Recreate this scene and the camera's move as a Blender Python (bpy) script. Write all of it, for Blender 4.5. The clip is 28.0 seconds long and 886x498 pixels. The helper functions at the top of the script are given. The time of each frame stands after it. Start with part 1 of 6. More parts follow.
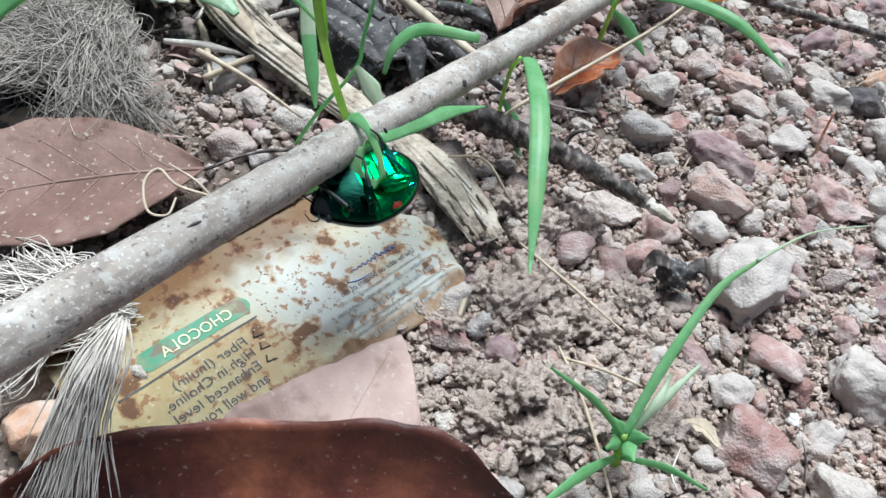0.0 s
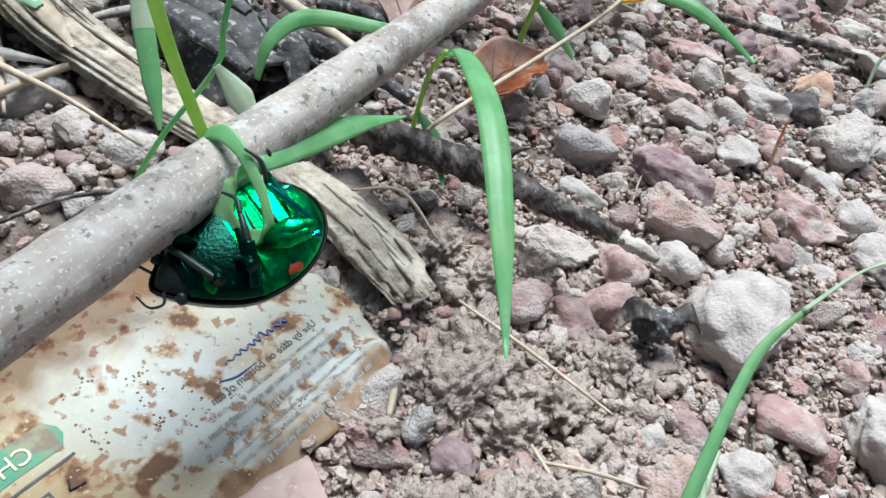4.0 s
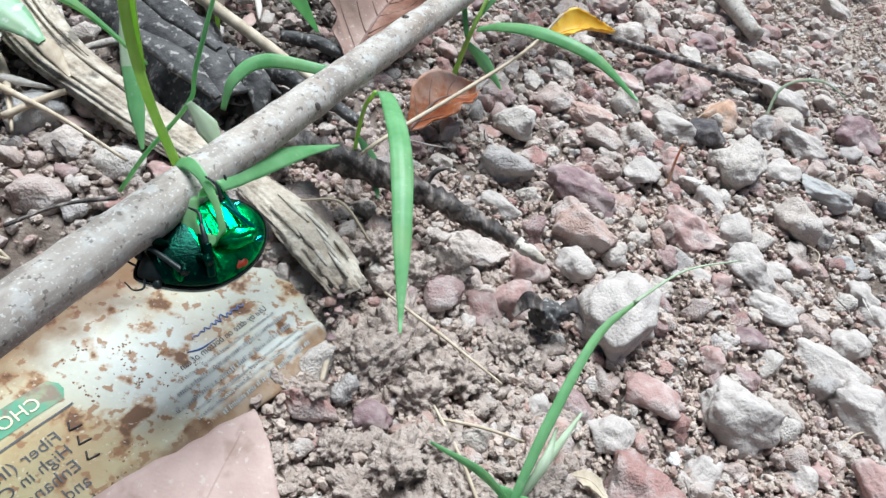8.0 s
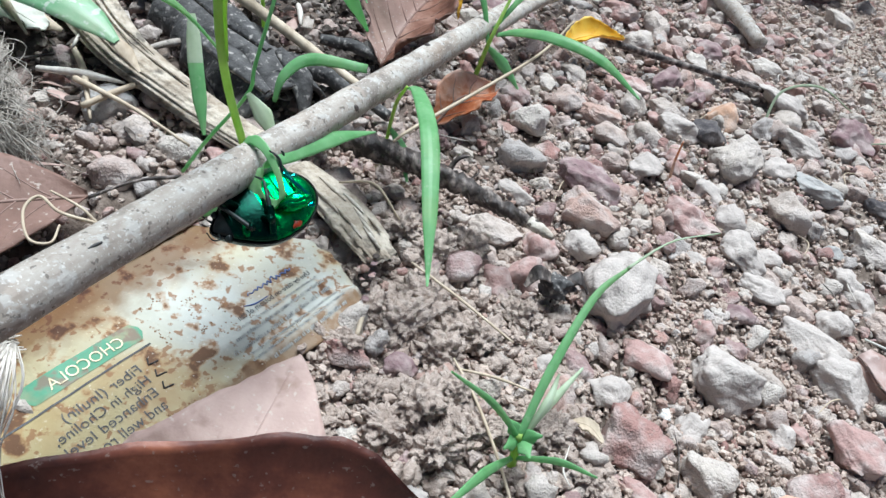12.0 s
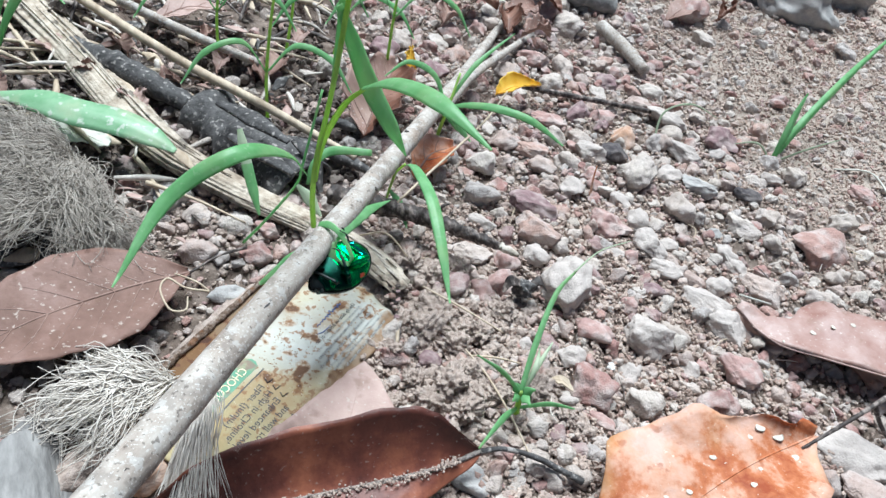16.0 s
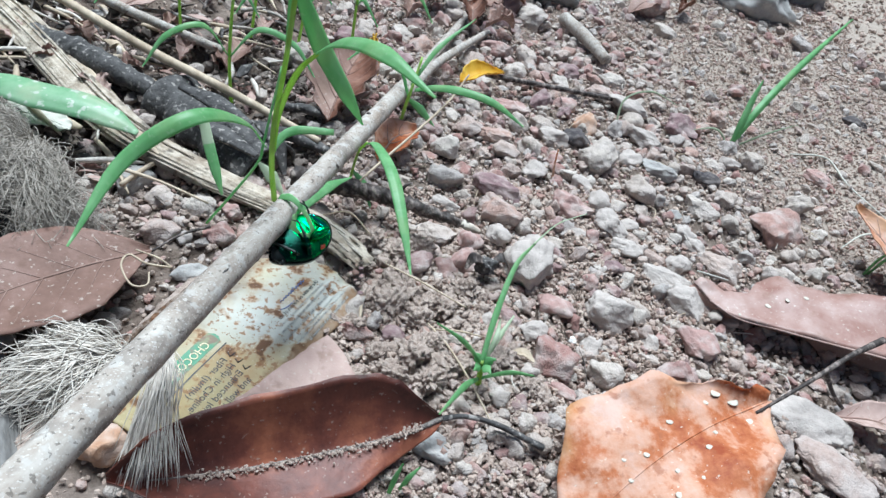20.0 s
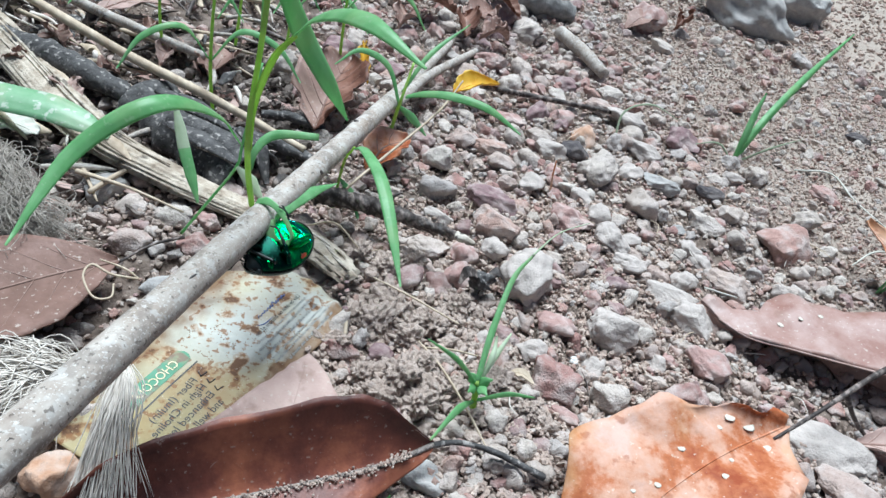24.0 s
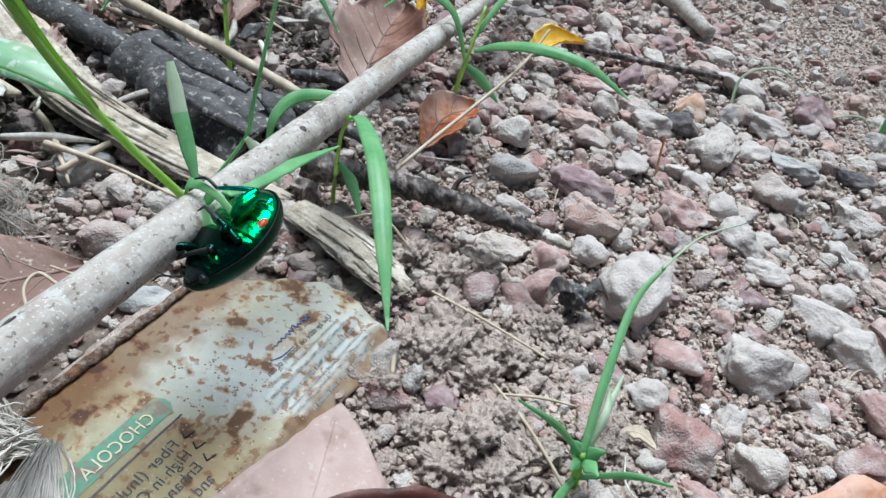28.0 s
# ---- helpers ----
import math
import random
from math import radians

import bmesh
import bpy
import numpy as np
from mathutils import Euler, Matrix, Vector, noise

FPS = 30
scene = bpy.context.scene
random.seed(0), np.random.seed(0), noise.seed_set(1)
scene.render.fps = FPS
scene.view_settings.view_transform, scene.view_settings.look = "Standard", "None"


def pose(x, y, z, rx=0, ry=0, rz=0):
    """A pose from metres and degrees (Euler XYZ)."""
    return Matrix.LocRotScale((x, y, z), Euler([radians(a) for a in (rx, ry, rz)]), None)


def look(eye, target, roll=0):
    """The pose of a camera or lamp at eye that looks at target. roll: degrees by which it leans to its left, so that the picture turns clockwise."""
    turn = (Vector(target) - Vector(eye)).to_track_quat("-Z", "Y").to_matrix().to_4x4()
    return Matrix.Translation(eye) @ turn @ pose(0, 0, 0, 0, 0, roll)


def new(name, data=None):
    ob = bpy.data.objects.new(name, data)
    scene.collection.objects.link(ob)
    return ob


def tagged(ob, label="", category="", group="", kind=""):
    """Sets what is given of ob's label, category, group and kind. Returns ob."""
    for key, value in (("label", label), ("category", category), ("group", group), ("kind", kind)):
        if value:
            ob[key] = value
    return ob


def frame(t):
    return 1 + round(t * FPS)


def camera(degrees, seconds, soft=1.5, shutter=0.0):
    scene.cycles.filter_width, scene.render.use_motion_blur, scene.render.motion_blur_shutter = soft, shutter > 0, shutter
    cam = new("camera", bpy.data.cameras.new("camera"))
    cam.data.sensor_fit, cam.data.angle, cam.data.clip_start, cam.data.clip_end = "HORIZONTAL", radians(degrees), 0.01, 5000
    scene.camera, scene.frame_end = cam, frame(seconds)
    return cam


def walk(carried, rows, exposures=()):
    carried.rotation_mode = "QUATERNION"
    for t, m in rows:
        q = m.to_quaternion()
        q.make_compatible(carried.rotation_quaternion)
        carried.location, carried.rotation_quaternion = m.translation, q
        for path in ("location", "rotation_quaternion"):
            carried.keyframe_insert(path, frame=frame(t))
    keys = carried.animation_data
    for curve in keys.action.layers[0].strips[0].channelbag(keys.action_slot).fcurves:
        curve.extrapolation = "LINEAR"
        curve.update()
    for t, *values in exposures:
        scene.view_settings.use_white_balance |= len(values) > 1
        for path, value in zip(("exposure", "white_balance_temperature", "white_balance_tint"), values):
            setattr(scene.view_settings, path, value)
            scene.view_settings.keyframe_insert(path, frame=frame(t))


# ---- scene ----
EXPOSURE = 0.36
cam = camera(63.73, 28.0, 1.5)
PATH = [
    (0, (-0.00219, 0.01212, 0.10781), (0.01117, 0.13851, -0.04661), 12.74),
    (0.5, (-0.00187, 0.01228, 0.10611), (0.00993, 0.13847, -0.04861), 12.10),
    (1, (-0.00279, 0.01249, 0.10597), (0.00879, 0.13954, -0.04806), 12.00),
    (1.5, (-0.00545, 0.01453, 0.10681), (0.00604, 0.14272, -0.04628), 11.87),
    (2, (-0.00272, 0.01758, 0.10478), (0.01551, 0.14733, -0.04633), 13.52),
    (2.5, (-0.00453, 0.02449, 0.09904), (0.02585, 0.15647, -0.04812), 16.87),
    (4.5, (-0.00490, 0.03993, 0.07935), (0.04250, 0.17281, -0.06241), 18.68),
    (5, (-0.00313, 0.03725, 0.07983), (0.04562, 0.17020, -0.06141), 19.15),
    (5.5, (-0.00178, 0.02873, 0.08822), (0.04847, 0.16194, -0.05225), 20.87),
    (6, (-0.00270, 0.02221, 0.10152), (0.04735, 0.15637, -0.03810), 21.59),
    (6.5, (-0.00272, 0.02009, 0.10183), (0.04863, 0.15361, -0.03794), 22.66),
    (7, (-0.00277, 0.02173, 0.09975), (0.04822, 0.15471, -0.04067), 21.29),
    (7.5, (-0.00180, 0.02206, 0.09960), (0.04895, 0.15527, -0.04069), 21.12),
    (8, (-0.00155, 0.02248, 0.10079), (0.04960, 0.15469, -0.04030), 21.07),
    (8.5, (-0.00142, 0.02260, 0.10472), (0.04941, 0.15507, -0.03623), 20.66),
    (9, (-0.00369, 0.02098, 0.10365), (0.04603, 0.15344, -0.03771), 20.86),
    (9.5, (-0.00476, 0.01923, 0.10356), (0.04359, 0.15204, -0.03794), 20.82),
    (10, (-0.00485, 0.01784, 0.10159), (0.04298, 0.15034, -0.04038), 20.92),
    (10.5, (-0.00442, 0.01525, 0.10195), (0.04243, 0.14785, -0.04026), 20.92),
    (11, (-0.00610, 0.01406, 0.10515), (0.03952, 0.14602, -0.03805), 20.83),
    (11.5, (-0.00503, 0.01074, 0.10579), (0.04079, 0.14404, -0.03610), 20.59),
    (13.5, (-0.01632, -0.00779, 0.13072), (0.03229, 0.12963, -0.00622), 20.25),
    (14, (-0.02107, -0.01207, 0.13783), (0.03290, 0.12677, 0.00437), 19.62),
    (14.5, (-0.02336, -0.01876, 0.14198), (0.03214, 0.12012, 0.00919), 19.21),
    (15, (-0.02827, -0.02214, 0.14491), (0.02845, 0.11551, 0.01136), 18.21),
    (15.5, (-0.02559, -0.02159, 0.14650), (0.03898, 0.11176, 0.01216), 18.57),
    (16, (-0.03804, -0.02463, 0.14974), (0.02686, 0.10668, 0.01356), 17.84),
    (16.5, (-0.03684, -0.02607, 0.14918), (0.03265, 0.10276, 0.01289), 18.55),
    (17, (-0.03609, -0.02561, 0.14833), (0.03674, 0.10238, 0.01300), 18.92),
    (17.5, (-0.03452, -0.02621, 0.15031), (0.03801, 0.10247, 0.01548), 18.56),
    (18, (-0.03636, -0.02986, 0.15529), (0.03659, 0.09979, 0.02161), 18.71),
    (18.5, (-0.03673, -0.03231, 0.15395), (0.03636, 0.09736, 0.02037), 18.93),
    (19, (-0.03590, -0.03386, 0.15036), (0.03642, 0.09553, 0.01609), 18.76),
    (19.5, (-0.03326, -0.03366, 0.14873), (0.03874, 0.09664, 0.01517), 18.41),
    (20, (-0.03539, -0.03342, 0.14678), (0.03571, 0.09755, 0.01340), 18.54),
    (20.5, (-0.02992, -0.03319, 0.14817), (0.04117, 0.09820, 0.01520), 18.10),
    (21, (-0.02751, -0.03063, 0.14807), (0.04471, 0.10161, 0.01655), 17.87),
    (21.5, (-0.02678, -0.02986, 0.14729), (0.04641, 0.10228, 0.01620), 18.20),
    (23.5, (-0.02781, -0.02636, 0.13642), (0.04701, 0.10902, 0.00964), 18.16),
    (24, (-0.03045, -0.02726, 0.13503), (0.04265, 0.10850, 0.00765), 18.53),
    (24.5, (-0.03002, -0.02815, 0.13510), (0.04011, 0.10858, 0.00709), 18.41),
    (25, (-0.02364, -0.02615, 0.13142), (0.04336, 0.10968, 0.00080), 17.67),
    (25.5, (-0.02043, -0.02141, 0.12790), (0.04512, 0.11416, -0.00373), 17.11),
    (26, (-0.01192, -0.01115, 0.11634), (0.05509, 0.12262, -0.01638), 17.88),
    (26.5, (-0.00762, -0.00387, 0.10959), (0.05691, 0.12994, -0.02431), 17.96),
    (27, (-0.00929, -0.00027, 0.11036), (0.05241, 0.13442, -0.02400), 16.75),
    (27.5, (-0.00525, 0.00533, 0.10661), (0.05790, 0.14005, -0.02704), 16.67),
    (28, (-0.01857, 0.01188, 0.10391), (0.04209, 0.14756, -0.02993), 16.70),
]
walk(cam, [(t, look(eye, target, roll)) for t, eye, target, roll in PATH], [(0.0, 0.32, 5790, 4), (1.0, 0.05, 5790, 4), (2.0, 0.18, 5790, 4), (4.5, EXPOSURE, 5790, 4), (9.0, 0.44, 5790, 4), (12.0, EXPOSURE, 5790, 4), (17.0, 0.42, 5790, 4), (20.0, 0.28, 5650, 3), (27.0, 0.32, 5650, 3), (28.0, 0.20, 5650, 3)])

# ---------------------------------------------------------------- world and light
SUN_EL, SUN_AZ = 68.0, 4.0
world = bpy.data.worlds.new("sky")
scene.world = world
world.use_nodes = True
wn = world.node_tree
sky = wn.nodes.new("ShaderNodeTexSky")
sky.sky_type, sky.sun_disc = "NISHITA", False
sky.sun_elevation, sky.sun_rotation = radians(SUN_EL), radians(SUN_AZ)
sky.air_density, sky.dust_density = 1.0, 4.0
back = wn.nodes["Background"]
back.inputs[1].default_value = 0.042
wn.links.new(sky.outputs[0], back.inputs[0])
sun = new("sun", bpy.data.lights.new("sun", "SUN"))
sun.data.energy, sun.data.angle, sun.data.color = 5.0, radians(34), (0.985, 0.99, 0.99)
sun.matrix_world = look((math.sin(radians(SUN_AZ)) * 3, math.cos(radians(SUN_AZ)) * 3, 3 * math.tan(radians(SUN_EL))), (0, 0, 0))


# ---------------------------------------------------------------- materials
def mat(name, stops, scale=400.0, rough=0.75, detail=4.0, bump=0.3, bscale=None, bdist=0.0003, metal=0.0, island=0.0,
        stretch=(1, 1, 1), spec=0.4, spots=None, trans=0.0, random_mix=None, turn=0.0):
    """A noise-coloured surface: stops are (position, colour), scale per metre."""
    m = bpy.data.materials.new(name)
    m.use_nodes = True
    nt, n, l = m.node_tree, m.node_tree.nodes, m.node_tree.links
    b = n["Principled BSDF"]
    co = n.new("ShaderNodeTexCoord")
    mp = n.new("ShaderNodeMapping")
    mp.inputs["Scale"].default_value = stretch
    if turn:      # grain along a slanting thing
        mp.vector_type = "TEXTURE"
        mp.inputs["Rotation"].default_value = (0, 0, radians(turn))
        mp.inputs["Scale"].default_value = [1 / v for v in stretch]
    l.new(co.outputs["Object"], mp.inputs[0])
    tx = n.new("ShaderNodeTexNoise")
    tx.inputs["Scale"].default_value, tx.inputs["Detail"].default_value, tx.inputs["Roughness"].default_value = scale, detail, 0.65
    l.new(mp.outputs[0], tx.inputs["Vector"])
    ramp = n.new("ShaderNodeValToRGB")
    while len(ramp.color_ramp.elements) < len(stops):
        ramp.color_ramp.elements.new(0.5)
    for e, (p, c) in zip(ramp.color_ramp.elements, stops):
        e.position, e.color = p, (*c, 1)
    l.new(tx.outputs["Fac"], ramp.inputs[0])
    colour = ramp.outputs[0]
    if island or random_mix:
        src = n.new("ShaderNodeNewGeometry") if island else n.new("ShaderNodeObjectInfo")
        out = src.outputs["Random Per Island"] if island else src.outputs["Random"]
        pick = n.new("ShaderNodeValToRGB")
        pick.color_ramp.interpolation = "LINEAR"
        cols = random_mix
        while len(pick.color_ramp.elements) < len(cols):
            pick.color_ramp.elements.new(0.5)
        for i, (e, c) in enumerate(zip(pick.color_ramp.elements, cols)):
            e.position, e.color = (i + 0.0) / len(cols), (*c, 1)
        pick.color_ramp.interpolation = "CONSTANT"
        l.new(out, pick.inputs[0])
        mix = n.new("ShaderNodeMix")
        mix.data_type, mix.blend_type = "RGBA", "MULTIPLY"
        mix.inputs[0].default_value = 1.0
        l.new(colour, mix.inputs[6])
        l.new(pick.outputs[0], mix.inputs[7])
        colour = mix.outputs[2]
    if spots:
        for sscale, lo, hi, c, amount in spots:
            s = n.new("ShaderNodeTexNoise")
            s.inputs["Scale"].default_value, s.inputs["Detail"].default_value = sscale, 5.0
            l.new(co.outputs["Object"], s.inputs["Vector"])
            r = n.new("ShaderNodeMapRange")
            r.inputs[1].default_value, r.inputs[2].default_value, r.inputs[4].default_value = lo, hi, amount
            l.new(s.outputs["Fac"], r.inputs[0])
            mix = n.new("ShaderNodeMix")
            mix.data_type = "RGBA"
            l.new(r.outputs[0], mix.inputs[0])
            l.new(colour, mix.inputs[6])
            mix.inputs[7].default_value = (*c, 1)
            colour = mix.outputs[2]
    l.new(colour, b.inputs["Base Color"])
    b.inputs["Roughness"].default_value, b.inputs["Metallic"].default_value = rough, metal
    b.inputs["Specular IOR Level"].default_value = spec
    if bump:
        bt = n.new("ShaderNodeTexNoise")
        bt.inputs["Scale"].default_value, bt.inputs["Detail"].default_value = bscale or scale * 3, 6.0
        l.new(mp.outputs[0], bt.inputs["Vector"])
        bm_ = n.new("ShaderNodeBump")
        bm_.inputs["Strength"].default_value, bm_.inputs["Distance"].default_value = bump, bdist
        l.new(bt.outputs["Fac"], bm_.inputs["Height"])
        l.new(bm_.outputs[0], b.inputs["Normal"])
    if trans:
        t = n.new("ShaderNodeBsdfTranslucent")
        l.new(colour, t.inputs[0])
        mx = n.new("ShaderNodeMixShader")
        mx.inputs[0].default_value = trans
        l.new(b.outputs[0], mx.inputs[1])
        l.new(t.outputs[0], mx.inputs[2])
        l.new(mx.outputs[0], n["Material Output"].inputs[0])
    return m


# earth colours, darkened to put shade into the gaps between the stones
SHADED_DIRT = [(0.25, (0.066, 0.050, 0.040)), (0.5, (0.155, 0.122, 0.100)), (0.75, (0.33, 0.275, 0.235))]
def bare_patch(m, start, end, colour, wobble=0.08, scale=25, amount=0.6, along=(1, 0, 0), blend="MIX", round_patch=False):
    """Another colour that sets in across a thing, with a ragged front: dry earth, a stain, painted shade."""
    n, l = m.node_tree.nodes, m.node_tree.links
    b = n["Principled BSDF"]
    old = b.inputs["Base Color"].links[0].from_socket
    co, sep, rng, wob, mix = (n.new("ShaderNode" + k) for k in ("TexCoord", "VectorMath", "MapRange", "TexNoise", "Mix"))
    sep.operation = "DISTANCE" if round_patch else "DOT_PRODUCT"
    sep.inputs[1].default_value = along
    wob.inputs["Scale"].default_value, wob.inputs["Detail"].default_value = scale, 4.0
    add = n.new("ShaderNodeMath")
    add.operation = "MULTIPLY_ADD"
    add.inputs[1].default_value = wobble
    l.new(co.outputs["Object"], sep.inputs[0])
    l.new(co.outputs["Object"], wob.inputs["Vector"])
    l.new(wob.outputs["Fac"], add.inputs[0])
    l.new(sep.outputs["Value"], add.inputs[2])
    rng.inputs[1].default_value, rng.inputs[2].default_value, rng.inputs[4].default_value = start, end, amount
    l.new(add.outputs[0], rng.inputs[0])
    mix.data_type, mix.blend_type = "RGBA", blend
    l.new(rng.outputs[0], mix.inputs[0])
    l.new(old, mix.inputs[6])
    mix.inputs[7].default_value = (*colour, 1)
    l.new(mix.outputs[2], b.inputs["Base Color"])


M_SOIL = mat("soil", SHADED_DIRT, 260, 0.95, 8, 0.9, 1500, 0.0006, spec=0.1,
             spots=[(35, 0.5, 0.62, (0.15, 0.11, 0.09), 0.4), (18, 0.54, 0.7, (0.40, 0.345, 0.31), 0.4)])
bare_patch(M_SOIL, 0.51, 0.42, (0.43, 0.37, 0.315), amount=0.8, along=(0.60, 0.22, 0), round_patch=True)
STONE = [(0.3, (0.70, 0.68, 0.66)), (0.5, (0.92, 0.9, 0.88)), (0.72, (1.0, 1.0, 1.0))]
TINTS = [(0.47, 0.415, 0.385), (0.52, 0.475, 0.445), (0.44, 0.355, 0.33), (0.49, 0.435, 0.405), (0.47, 0.39, 0.36), (0.34, 0.215, 0.205), (0.50, 0.455, 0.425),
         (0.45, 0.32, 0.285), (0.41, 0.385, 0.38), (0.56, 0.52, 0.49), (0.33, 0.235, 0.235), (0.50, 0.44, 0.41), (0.42, 0.275, 0.25), (0.50, 0.45, 0.415), (0.36, 0.22, 0.205), (0.44, 0.36, 0.335)]
DUST = (160, 0.44, 0.62, (0.53, 0.47, 0.435), 0.72)
GRIT = (1500, 0.58, 0.66, (0.30, 0.25, 0.22), 0.45)
CRUMBS = [(0.60, 0.525, 0.48), (0.70, 0.62, 0.57), (0.55, 0.47, 0.43), (0.66, 0.575, 0.525), (0.76, 0.685, 0.635), (0.58, 0.505, 0.465), (0.64, 0.55, 0.50), (0.52, 0.40, 0.365), (0.72, 0.64, 0.59)]
M_GRAVEL = mat("gravel", STONE, 500, 0.95, 6, 0.8, 2500, 0.0008, island=1.0, random_mix=[(1.06 * a, 1.05 * b, 1.015 * c) for a, b, c in TINTS], spec=0.12, spots=[DUST, GRIT])
M_CRUMB = mat("soil_crumb", STONE, 700, 0.97, 6, 0.9, 3000, 0.0003, island=1.0, random_mix=[(0.76 * c[0], 0.71 * c[1], 0.67 * c[2]) for c in CRUMBS], spec=0.08)
M_PEBBLE = mat("pebble_stone", STONE, 420, 0.94, 7, 0.9, 1800, 0.0007, random_mix=[(1.06 * a, 1.05 * b, 1.015 * c) for a, b, c in TINTS], spec=0.12, spots=[DUST, GRIT])
M_CLOD = mat("crumbly_soil", [(0.25, (0.25, 0.195, 0.163)), (0.5, (0.43, 0.35, 0.30)), (0.75, (0.57, 0.485, 0.43))], 500, 0.97, 8, 1.0, 2600, 0.0006, spec=0.05)


def stone_mat(name, a, b, dust=0.7):
    return mat(name, [(0.3, a), (0.7, b)], 330, 0.9, 6, 0.8, 1600, 0.00045, spec=0.15, spots=[(230, 0.44, 0.64, (0.55, 0.485, 0.445), dust), (1500, 0.58, 0.66, (0.30, 0.25, 0.22), 0.35)])


M_PALE = stone_mat("pale_rock", (0.39, 0.345, 0.315), (0.51, 0.46, 0.42), 0.5)
M_RED = stone_mat("red_stone", (0.33, 0.205, 0.185), (0.45, 0.31, 0.28), 0.7)
M_PURPLE = stone_mat("purple_stone", (0.19, 0.12, 0.125), (0.30, 0.21, 0.21), 0.45)
M_ORANGE = stone_mat("orange_stone", (0.42, 0.24, 0.15), (0.54, 0.37, 0.27), 0.5)
M_GREY = stone_mat("grey_stone", (0.30, 0.29, 0.28), (0.44, 0.43, 0.41), 0.3)
M_DARK = stone_mat("dark_stone", (0.05, 0.045, 0.05), (0.12, 0.11, 0.11), 0.2)
M_WHITE = stone_mat("white_pebble", (0.66, 0.64, 0.60), (0.8, 0.78, 0.75), 0.1)
M_STICK = mat("dry_stick_bark", [(0.30, (0.235, 0.195, 0.165)), (0.44, (0.355, 0.31, 0.268)), (0.58, (0.425, 0.385, 0.34)), (0.74, (0.52, 0.485, 0.44))], 330, 0.8, 9, 0.55, 1100, 0.0003,
              stretch=(1, 0.45, 1), spec=0.25, turn=-32.7, spots=[(90, 0.54, 0.68, (0.27, 0.19, 0.135), 0.5), (170, 0.55, 0.60, (0.20, 0.175, 0.155), 0.5), (420, 0.56, 0.62, (0.50, 0.485, 0.455), 0.6), (2400, 0.60, 0.64, (0.62, 0.60, 0.56), 0.7), (1100, 0.62, 0.66, (0.08, 0.065, 0.055), 0.65)])
M_GRASS = mat("grass_green", [(0.3, (0.23, 0.54, 0.22)), (0.7, (0.40, 0.71, 0.38))], 160, 0.36, 3, 0.25, 1800, 0.0001, stretch=(1, 1, 0.1), spec=0.5, trans=0.58, spots=[(110, 0.50, 0.72, (0.48, 0.68, 0.34), 0.6), (900, 0.62, 0.70, (0.55, 0.70, 0.48), 0.5)])
M_BROAD = mat("dusty_broad_blade", [(0.3, (0.20, 0.46, 0.22)), (0.7, (0.42, 0.64, 0.42))], 90, 0.4, 4, 0.3, 1500, 0.0001, spec=0.6, trans=0.4, spots=[(70, 0.52, 0.66, (0.52, 0.60, 0.40), 0.7), (420, 0.58, 0.64, (0.72, 0.76, 0.68), 0.8)])
M_STEM = mat("stem_green", [(0.3, (0.44, 0.68, 0.12)), (0.7, (0.56, 0.77, 0.24))], 200, 0.45, 3, 0.2, 1800, 0.0001, trans=0.5)
M_TAN = mat("pale_leaf_underside", [(0.3, (0.37, 0.25, 0.215)), (0.7, (0.55, 0.41, 0.36))], 90, 0.6, 7, 0.5, 700, 0.0003, spec=0.3,
            spots=[(150, 0.6, 0.68, (0.22, 0.13, 0.09), 0.45), (900, 0.62, 0.68, (0.55, 0.48, 0.42), 0.7)], trans=0.12)
M_LEAF = mat("dead_leaf_brown", [(0.3, (0.24, 0.14, 0.11)), (0.7, (0.40, 0.27, 0.225))], 90, 0.55, 7, 0.5, 700, 0.0003, spec=0.35,
             spots=[(120, 0.58, 0.68, (0.40, 0.28, 0.22), 0.6), (900, 0.62, 0.68, (0.55, 0.48, 0.42), 0.7)], trans=0.12)
M_TANPINK = mat("pinkish_dead_leaf", [(0.36, (0.27, 0.135, 0.105)), (0.5, (0.37, 0.235, 0.20)), (0.64, (0.46, 0.34, 0.305))], 55, 0.45, 7, 0.5, 700, 0.0003, spec=0.4,
                spots=[(150, 0.6, 0.68, (0.24, 0.13, 0.09), 0.5), (900, 0.64, 0.69, (0.60, 0.54, 0.47), 0.6)], trans=0.1)
M_BROWNLEAF = mat("brown_dead_leaf", [(0.32, (0.14, 0.080, 0.060)), (0.5, (0.21, 0.125, 0.098)), (0.68, (0.29, 0.19, 0.16))], 70, 0.62, 7, 0.6, 700, 0.0004, spec=0.25,
                  spots=[(300, 0.60, 0.66, (0.15, 0.085, 0.06), 0.5), (900, 0.63, 0.68, (0.50, 0.43, 0.37), 0.7)], trans=0.1)
M_DARKLEAF = mat("rotting_red_brown_leaf", [(0.35, (0.085, 0.035, 0.022)), (0.5, (0.19, 0.085, 0.055)), (0.66, (0.33, 0.19, 0.14))], 80, 0.55, 6, 0.5, 600, 0.0003, spec=0.35, trans=0.1)
M_CURL = mat("dead_leaf_red_brown", [(0.38, (0.070, 0.026, 0.022)), (0.5, (0.19, 0.062, 0.042)), (0.62, (0.42, 0.15, 0.08))], 30, 0.46, 6, 0.5, 500, 0.0004, spec=0.35,
             spots=[(1000, 0.64, 0.70, (0.45, 0.36, 0.30), 0.5)], trans=0.1)
